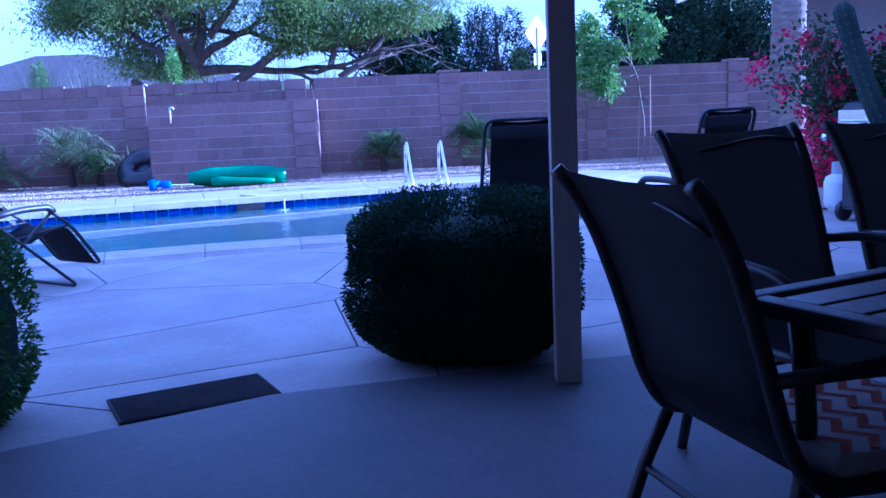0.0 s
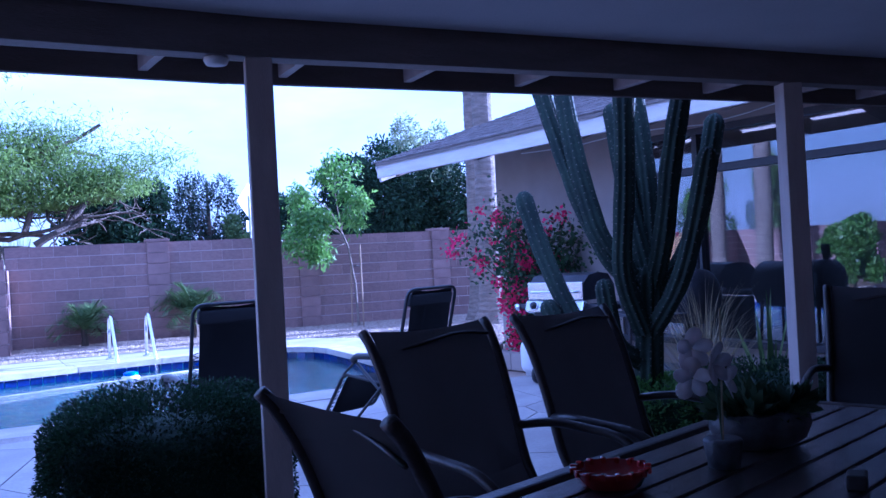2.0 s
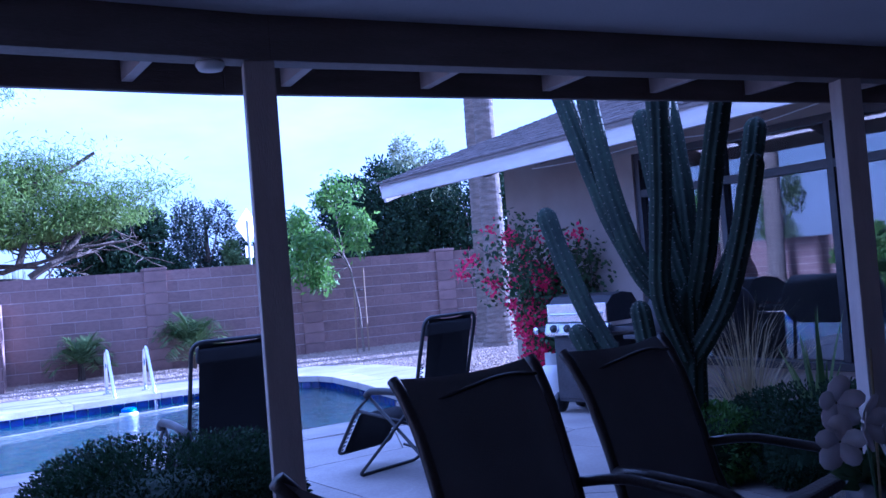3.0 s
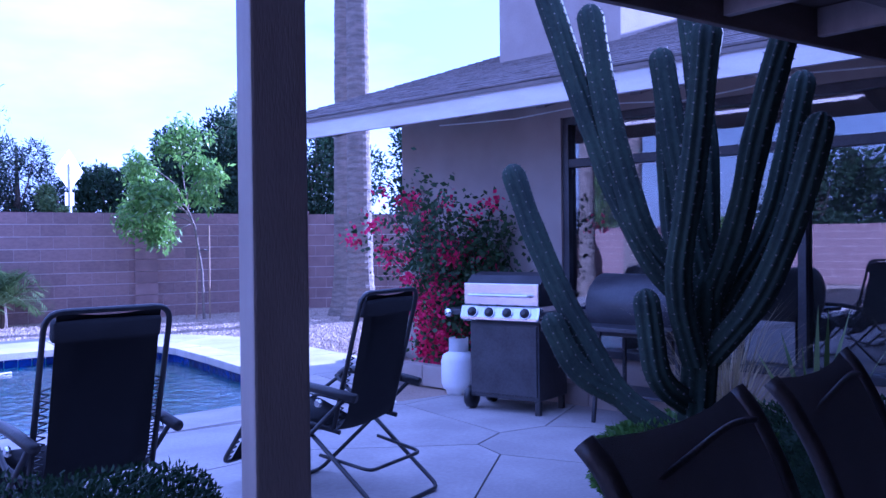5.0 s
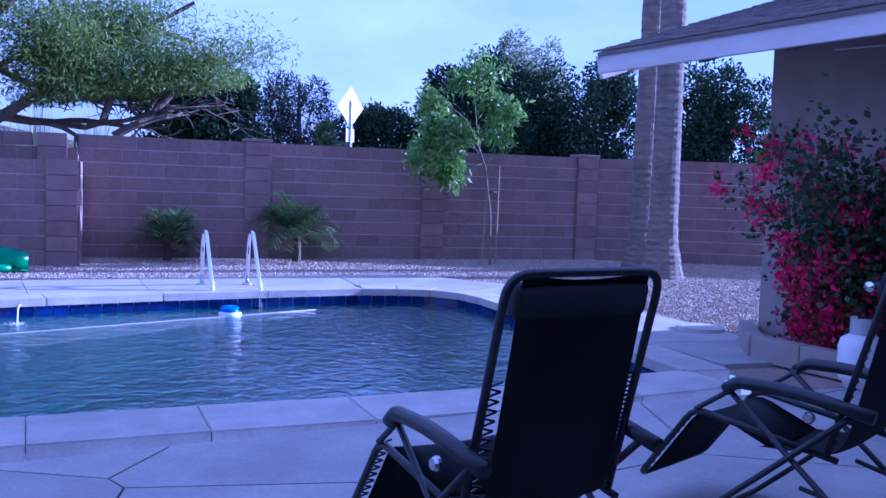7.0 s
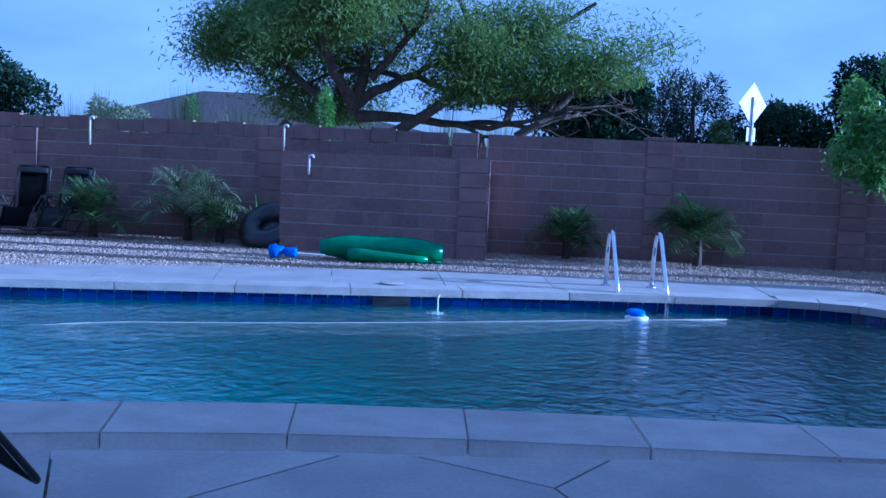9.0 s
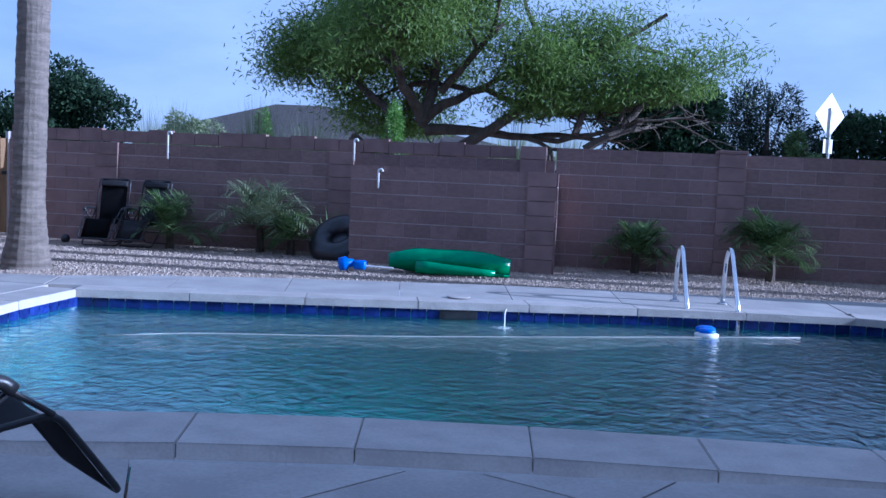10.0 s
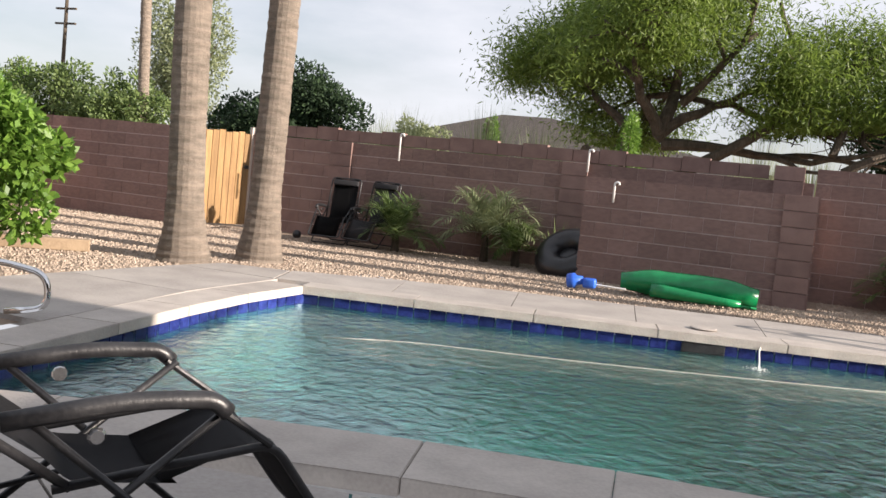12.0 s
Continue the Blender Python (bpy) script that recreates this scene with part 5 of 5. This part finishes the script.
tree, count = feathery_tree(-5.5, 17.62, [
    ((0, 0, 0), (0.02, 0, 1), 2.5, 0.2, 0),
    ((0.05, 0, 2.4), (0.35, 0.1, 1), 1.6, 0.15, 4),
    ((0.05, 0, 2.4), (-0.35, -0.1, 1), 1.5, 0.13, 4),
    ((0.0, 0, 2.3), (0.75, 0.4, 0.55), 1.7, 0.13, 4),
    ((0.1, 0.1, 2.2), (1.0, 0.1, 0.25), 2.3, 0.13, 4),
    ((-0.65, 0.2, 0), (0.0, 0, 1), 2.6, 0.14, 0),
    ((-0.65, 0.2, 2.5), (-0.6, 0.1, 0.75), 1.5, 0.1, 4),
    ((0.5, -0.2, 1.6), (1.0, -0.1, 0.10), 3.1, 0.13, 1),
    ((3.4, -0.5, 1.9), (0.9, 0.1, 0.6), 1.3, 0.09, 3),
    ((3.2, -0.3, 2.2), (0.6, 0.3, 0.9), 1.5, 0.08, 3),
    ((4.2, -0.5, 2.5), (0.6, 0.1, 0.6), 0.9, 0.06, 2),
    ((0.4, 0.1, 3.0), (0.9, -0.4, 0.8), 1.9, 0.09, 4),
], 5)


def clump_tree(name, x, y, w, d, z0, z1, mat, label, seed, lumps=26, per=900, size=0.16, trunk=0.12, peaks=0.35, cat="tree", narrow=0.45):
    """A dense tree or tall shrub: a trunk, limbs into uneven lumps of leaves."""
    rg = random.Random(seed)
    root = thing(name, pose(x, y, -0.035), label, cat)
    bm = bmesh.new()
    tube(bm, [(0, 0, 0), (0.03, 0, (z0 + z1) / 2), (0, 0, z1 * 0.85)], trunk, 8, trunk * 0.3)
    spots, nrm, cores = [], [], bmesh.new()
    for i in range(lumps):
        while True:
            u, v, t = rg.uniform(-1, 1), rg.uniform(-1, 1), rg.uniform(-1, 1)
            if abs(u) ** 2.6 + abs(v) ** 2.6 + max(0, t) ** 2.2 < 1:
                break
        hz = (z1 - z0) / 2
        c = Vector((u * w * 0.8, v * d * 0.8, z0 + hz + t * hz * 0.82 + rg.gauss(0, 0.04) * hz))
        r = Vector((w * rg.uniform(0.24, 0.38), d * rg.uniform(0.24, 0.38), hz * rg.uniform(0.26, 0.42)))
        tube(bm, [(0, 0, c.z * 0.5), c * 0.6 + Vector((0, 0, c.z * 0.2)), c], trunk * 0.3, 5, 0.01)
        for _ in range(per):
            e = Vector((rg.gauss(0, 1), rg.gauss(0, 1), rg.gauss(0, 1))).normalized()
            q = rg.uniform(0.55, 1.08) + 0.16 * noise.noise(e * 3 + c)
            spots.append(c + Vector((e.x * r.x, e.y * r.y, e.z * r.z)) * q)
            nrm.append(e * 0.7)
    part("trunk", bm, "bark", root)
    leaves("crown", spots, size, mat, root, rg, narrow=narrow, normals=nrm)
    return root


# beyond the garden wall, from the right to the left
clump_tree("oleander_hedge", 0.5, 26.14, 2.3, 1.4, 0.4, 4.52, "hedge", "dark rounded oleander hedge beyond the wall", 41, 30, 1300, 0.16, cat="shrub")
clump_tree("juniper_tree", 3.6, 26.85, 1.44, 1, 0.5, 5.08, "cypress", "dark upright conifer beyond the wall", 42, 22, 800, 0.15, peaks=0.1, narrow=0.25)
clump_tree("juniper_tree", 4.5, 25.43, 0.9, 0.8, 0.3, 3.1, "palmleaf", "grey-green shrub before the conifer", 43, 14, 700, 0.13, cat="shrub")
clump_tree("privet_tree", 6.6, 27.56, 1.95, 1.3, 0.4, 4.07, "hedge", "dark hedge tree beyond the wall", 44, 22, 800, 0.16)
clump_tree("ficus_tree", 9.6, 26.14, 2.53, 1.6, 0.4, 5.65, "hedge", "dense dark hedge tree beyond the wall", 45, 30, 1300, 0.16)
clump_tree("elm_tree", 13.2, 30.4, 1.9, 1.6, 2.5, 7.2, "pale", "thin pale-leaved tree rising over the hedge", 46, 26, 420, 0.17)
clump_tree("ficus_tree", 13.6, 26.14, 2.76, 1.7, 0.4, 5.99, "hedge", "dense dark hedge tree beyond the wall", 47, 30, 850, 0.17)
clump_tree("ficus_tree", 17.6, 24.01, 2.88, 1.8, 0.4, 5.65, "hedge", "dense dark hedge tree beyond the wall", 48, 30, 850, 0.17)
clump_tree("orange_tree", 14.6, 16.2, 1.3, 1.2, 0.8, 4.1, "citrus", "sunlit green tree past the palms", 49, 20, 600, 0.14)
clump_tree("ficus_tree", 22.5, 20.46, 3.22, 2.2, 0.3, 6.33, "hedge", "dense dark hedge tree beyond the wall", 50, 30, 800, 0.19)
clump_tree("desert_shrub", -14.3, 25.43, 1.2, 0.9, 0.6, 3.1, "pale", "olive desert shrub beyond the wall", 51, 18, 500, 0.13, cat="shrub")
clump_tree("juniper_tree", -10.9, 22.59, 0.4, 0.4, 0.6, 3.35, "citrus", "narrow yellow-green conifer beyond the wall", 52, 12, 500, 0.09, peaks=0.0, narrow=0.3)
clump_tree("juniper_tree", -5.7, 15.21, 0.45, 0.4, 0.5, 2.75, "citrus", "narrow yellow-green conifer beyond the wall", 53, 12, 500, 0.09, peaks=0.0, narrow=0.3)
clump_tree("citrus_tree", -19.6, 25.43, 3.33, 1.7, 0.4, 4.41, "hedge", "dense dark green tree by the gate", 54, 32, 1300, 0.16)
clump_tree("eucalyptus_tree", -33, 37.5, 2.4, 2.0, 2.5, 10.4, "pale", "tall airy grey-green eucalyptus behind the gate", 55, 34, 420, 0.2, trunk=0.25)
for i, (x, y, w, h) in enumerate(((-33, 28.98, 2.6, 4.5), (-37.5, 30.4, 2.2, 4.2), (-29.5, 29.69, 1.8, 4.3), (-43, 28.98, 2.5, 6.0), (-48, 26.14, 2.6, 7.8))):
    clump_tree("acacia_tree", x, y, w, 1.8, 0.6, h, ("palmleaf", "citrus")[i % 2], "sunlit green tree beyond the far block wall", 60 + i, 22, 500, 0.19)
clump_tree("lemon_tree", -9.85, 5.2, 0.75, 0.7, 0.3, 1.65, "citrus", "bright sunlit green citrus bush on the gravel", 70, 26, 520, 0.10, trunk=0.05, cat="shrub", narrow=0.6)
for i, (x, y, l) in enumerate(((-12.4, 20.46, 1.3), (-9.9, 19.75, 1.4), (-16.6, 27.56, 1.6), (-8.7, 20.46, 1.2), (-3.6, 20.46, 1.3), (-2.4, 21.88, 1.2))):
    spiky("desert_broom", x, y, -0.035, 420, l * 1.1 + 1.45, 0.012, "pale", "wispy pale desert broom beyond the wall", "shrub", 80 + i, 0.06, 1.12)

for i, (x, y, w, h) in enumerate(((-18.5, 5.0, 2.4, 5.0), (-19.5, 0.5, 2.6, 6.2), (-18.5, -4.0, 2.3, 4.8), (-20.0, -8.5, 2.6, 5.8))):
    clump_tree("acacia_tree", x, y, w, 2.0, 0.6, h, ("hedge", "palmleaf")[i % 2], "green tree past the west wall, mirrored in the windows", 75 + i, 20, 420, 0.2)

# young staked tree on the gravel
yt = thing("young_tree", pose(3.75, 10.95, -0.03) @ Matrix.Scale(1.15, 4), "young leafy tree tied to two stakes", "tree")
rg = random.Random(17)
bm, tips = bmesh.new(), []
tube(bm, [(0, 0, 0), (-0.02, 0, 0.7), (-0.12, 0, 1.35), (-0.22, 0, 1.6)], 0.022, 8, 0.014)
for p, d, l in (((-0.22, 0, 1.6), (-0.4, 0.1, 0.9), 0.6), ((-0.22, 0, 1.6), (0.05, -0.2, 0.8), 0.5), ((-0.14, 0, 1.4), (-1, 0.1, 0.3), 0.65), ((-0.2, 0, 1.55), (-0.5, -0.4, 0.6), 0.55), ((-0.3, 0, 1.75), (-0.3, 0.3, 1), 0.65), ((-0.16, 0, 1.4), (-0.7, -0.2, -0.1), 0.5), ((-0.25, 0, 1.65), (0.1, 0.2, 1), 0.75), ((-0.2, 0, 1.55), (-0.7, 0.2, 0.7), 0.7), ((-0.25, 0, 1.7), (-0.1, -0.3, 0.9), 0.6), ((-0.2, 0, 1.5), (-0.3, 0.1, 0.8), 0.5)):
    limb(bm, Vector(p), Vector(d).normalized(), l, 0.012, 2, tips, rg, 0.2, 0.06, 3, 0.5)
part("trunk", bm, "palmbark", yt)
spots = [p + Vector((rg.gauss(0, 0.075), rg.gauss(0, 0.075), rg.gauss(-0.03, 0.075))) for p, d in tips for _ in range(20)]
leaves("crown", spots, 0.10, "citrus", yt, rg, narrow=0.33, normals=[Vector((0, 0, -0.6))] * len(spots))
for s in (-0.08, 0.09):
    part("stake", tubed([(s * 1.2, 0.05, 0), (s, 0.0, 1.28 + s)], 0.014, 8), "timber", yt)
part("tie", tube(bmesh.new(), [(-0.09, 0.01, 1.0), (0.0, -0.02, 1.02), (0.1, 0.01, 1.0), (0.0, 0.03, 1.01)], 0.005, 5, closed=True), "black", yt)


def palm_trunk(x, y, r0, r1, h, lean, seed, group):
    """A tall bare fan palm: ringed trunk with a flared foot, fronds far above."""
    rg = random.Random(seed)
    root = thing("fan_palm", pose(x, y, -0.05), "tall fan palm with a grey-brown ringed trunk", "palm", group)
    n = 150
    bm = bmesh.new()
    pts, rad = [], []
    for i in range(n):
        t = i / (n - 1)
        z = h * t ** 1.15
        flare = max(0, 1 - z / 0.9) ** 2
        pts.append((lean[0] * t, lean[1] * t, z))
        rad.append((r1 + (r0 * 0.78 - r1) * (1 - t) ** 2 + 0.45 * r0 * flare) * (1 + (0.022 if i % 2 else -0.012) + rg.gauss(0, 0.01)))
    tube(bm, pts, rad, 20)
    for v in bm.verts:
        v.co += Vector((v.co.x, v.co.y, 0)) * 0.05 * noise.noise(v.co * 4)
    part("trunk", bm, "palmbark", root)
    for f in range(26):
        a, e = rg.uniform(0, 6.283), rg.uniform(-0.9, 1.1)
        d = Vector((math.cos(a) * math.cos(e), math.sin(a) * math.cos(e), math.sin(e)))
        verts, faces = [], []
        c = Vector((lean[0], lean[1], h - 0.1))
        blade(verts, faces, c, d, 1.0, 0.02, 0.2, 4)
        tip = c + d * 0.95
        side = d.orthogonal().normalized()
        for k in range(15):
            g = (k - 7) / 7 * 1.2
            e2 = (d * math.cos(g) + d.cross(Vector((0, 0, 1))).normalized() * math.sin(g)).normalized()
            blade(verts, faces, tip, e2, 0.8, 0.02, 0.3, 3)
        raw("frond", verts, faces, "palmleaf", root)
    return root


palm_trunk(5.95, 10.1, 0.23, 0.155, 9.5, (0.15, 0.1), 1, "palms by the house")
palm_trunk(5.72, 9.1, 0.29, 0.17, 9.0, (0.05, 0.1), 2, "palms by the house")
palm_trunk(-8.75, 6.8, 0.25, 0.2, 9.0, (-0.35, 0.0), 3, "palms by the gate")
palm_trunk(-8.4, 7.75, 0.24, 0.165, 9.5, (0.3, -0.2), 4, "palms by the gate")
palm_trunk(-28.6, 29.69, 0.3, 0.22, 12.0, (-0.6, 0), 5, "palms beyond the wall")

# ---- road sign, pole, neighbour's roof ----
sign = thing("road_sign", pose(3.75, 20.5, 0.3, 0, 0, 38), "diamond road sign with a small plate, seen from behind", "road sign")
part("diamond", boxed((-0.37, -0.004, -0.37), (0.37, 0.004, 0.37), 0.0, pose(0, 0, 2.82, 0, 45, 0) @ Matrix.Diagonal((1, 1, 1, 1))), "sign", sign)
part("plate", boxed((-0.16, -0.004, 1.93), (0.16, 0.004, 2.26), 0.0), "sign", sign)
part("post", boxed((-0.03, -0.05, -0.36), (0.03, -0.005, 3.0), 0.004), "steel", sign)
pole = thing("utility_pole", pose(-41, 37.5, 0), "distant wooden utility pole with cross arms", "utility pole")
part("mast", tubed([(0, 0, -0.05), (0, 0, 8.8)], 0.13, 8, 0.09), "bark", pole)
for z in (8.2, 7.4):
    part("cross_arm", boxed((-0.7, -0.06, z), (0.7, 0.06, z + 0.1)), "bark", pole)
wire = thing("overhead_wire", pose(0, 0, 0), "dark overhead wire crossing the sky", "wire")
part("cable", tubed([(-60, 29, 10.4), (-46, 29, 10.7), (-34, 29, 11.3), (-20, 29, 12.3)], 0.02, 5), "black", wire)
nb = thing("neighbour_house", pose(-14.0, 37.5, 0), "neighbour's low dark shingle roof over the wall", "house")
bm = bmesh.new()
ridge = [(-9.5, 0, 2.3), (11.5, 0, 2.3), (11.5, 9, 2.3), (-9.5, 9, 2.3), (-3.0, 4.5, 4.55), (-0.5, 4.5, 4.55)]
v = [bm.verts.new(p) for p in ridge]
for f in ((0, 1, 5, 4), (1, 2, 5), (2, 3, 4, 5), (3, 0, 4), (3, 2, 1, 0)):
    bm.faces.new([v[i] for i in f])
bmesh.ops.recalc_face_normals(bm, faces=bm.faces)
part("roof", bm, "roofdark", nb)
part("wall", boxed((-8.6, 0.8, -0.05), (10.6, 8.2, 2.32)), "stucco", nb)

# ---- gravel ----
def gravel(name, spots, label, seed, lo=0.008, hi=0.02):
    rg = random.Random(seed)
    verts, faces = [], []
    for x, y in spots:
        s = rg.uniform(lo, hi)
        a = rg.uniform(0, 6.283)
        k = len(verts)
        for i in range(4):
            b = a + i * math.pi / 2
            r = s * rg.uniform(0.7, 1.25)
            verts.append((x + r * math.cos(b), y + r * math.sin(b), -0.038))
        for i in range(4):
            b = a + i * math.pi / 2 + 0.3
            r = s * rg.uniform(0.4, 0.75)
            verts.append((x + r * math.cos(b), y + r * math.sin(b), -0.035 + s * rg.uniform(0.6, 1.0)))
        faces += [(k + 4, k + 5, k + 6, k + 7)] + [(k + i, k + (i + 1) % 4, k + 4 + (i + 1) % 4, k + 4 + i) for i in range(4)]
    return tagged(raw(name, verts, faces, "stone"), label, "gravel", kind="stuff")


rg = random.Random(90)


def deck_edge(x):
    """The far edge of the paving behind the pool."""
    pts = [(-8.4, 6.6), (-7.55, 7.1), (-5.9, 7.95), (-3.65, 8.5), (-2.8, 8.7), (-0.9, 8.9), (0.84, 9.15), (1.8, 9.3), (2.9, 7.9), (3.2, 6.5), (9.0, 6.5)]
    for (xa, ya), (xb, yb) in zip(pts, pts[1:]):
        if xa <= x <= xb:
            return ya + (yb - ya) * (x - xa) / (xb - xa)
    return 6.0


strip_spots = [(rg.uniform(-8.4, 9.0), rg.uniform(6.5, 11.95)) for _ in range(62000)]
strip_spots = [(x, y) for x, y in strip_spots if y > deck_edge(x) + 0.03 and not (-5.4 < x < -2.2 and y > 10.7)]
gravel("gravel", strip_spots, "pinkish tan gravel between deck and wall", 91)
gravel("gravel", [(rg.uniform(-14.5, -8.4), rg.uniform(3.0, 11.6)) for _ in range(28000)], "pinkish tan gravel round the palms", 92)
gravel("gravel", [(rg.uniform(3.3, 8.0), rg.uniform(4.0, 6.5)) for _ in range(9000)], "tan gravel beside the pool deck", 93)
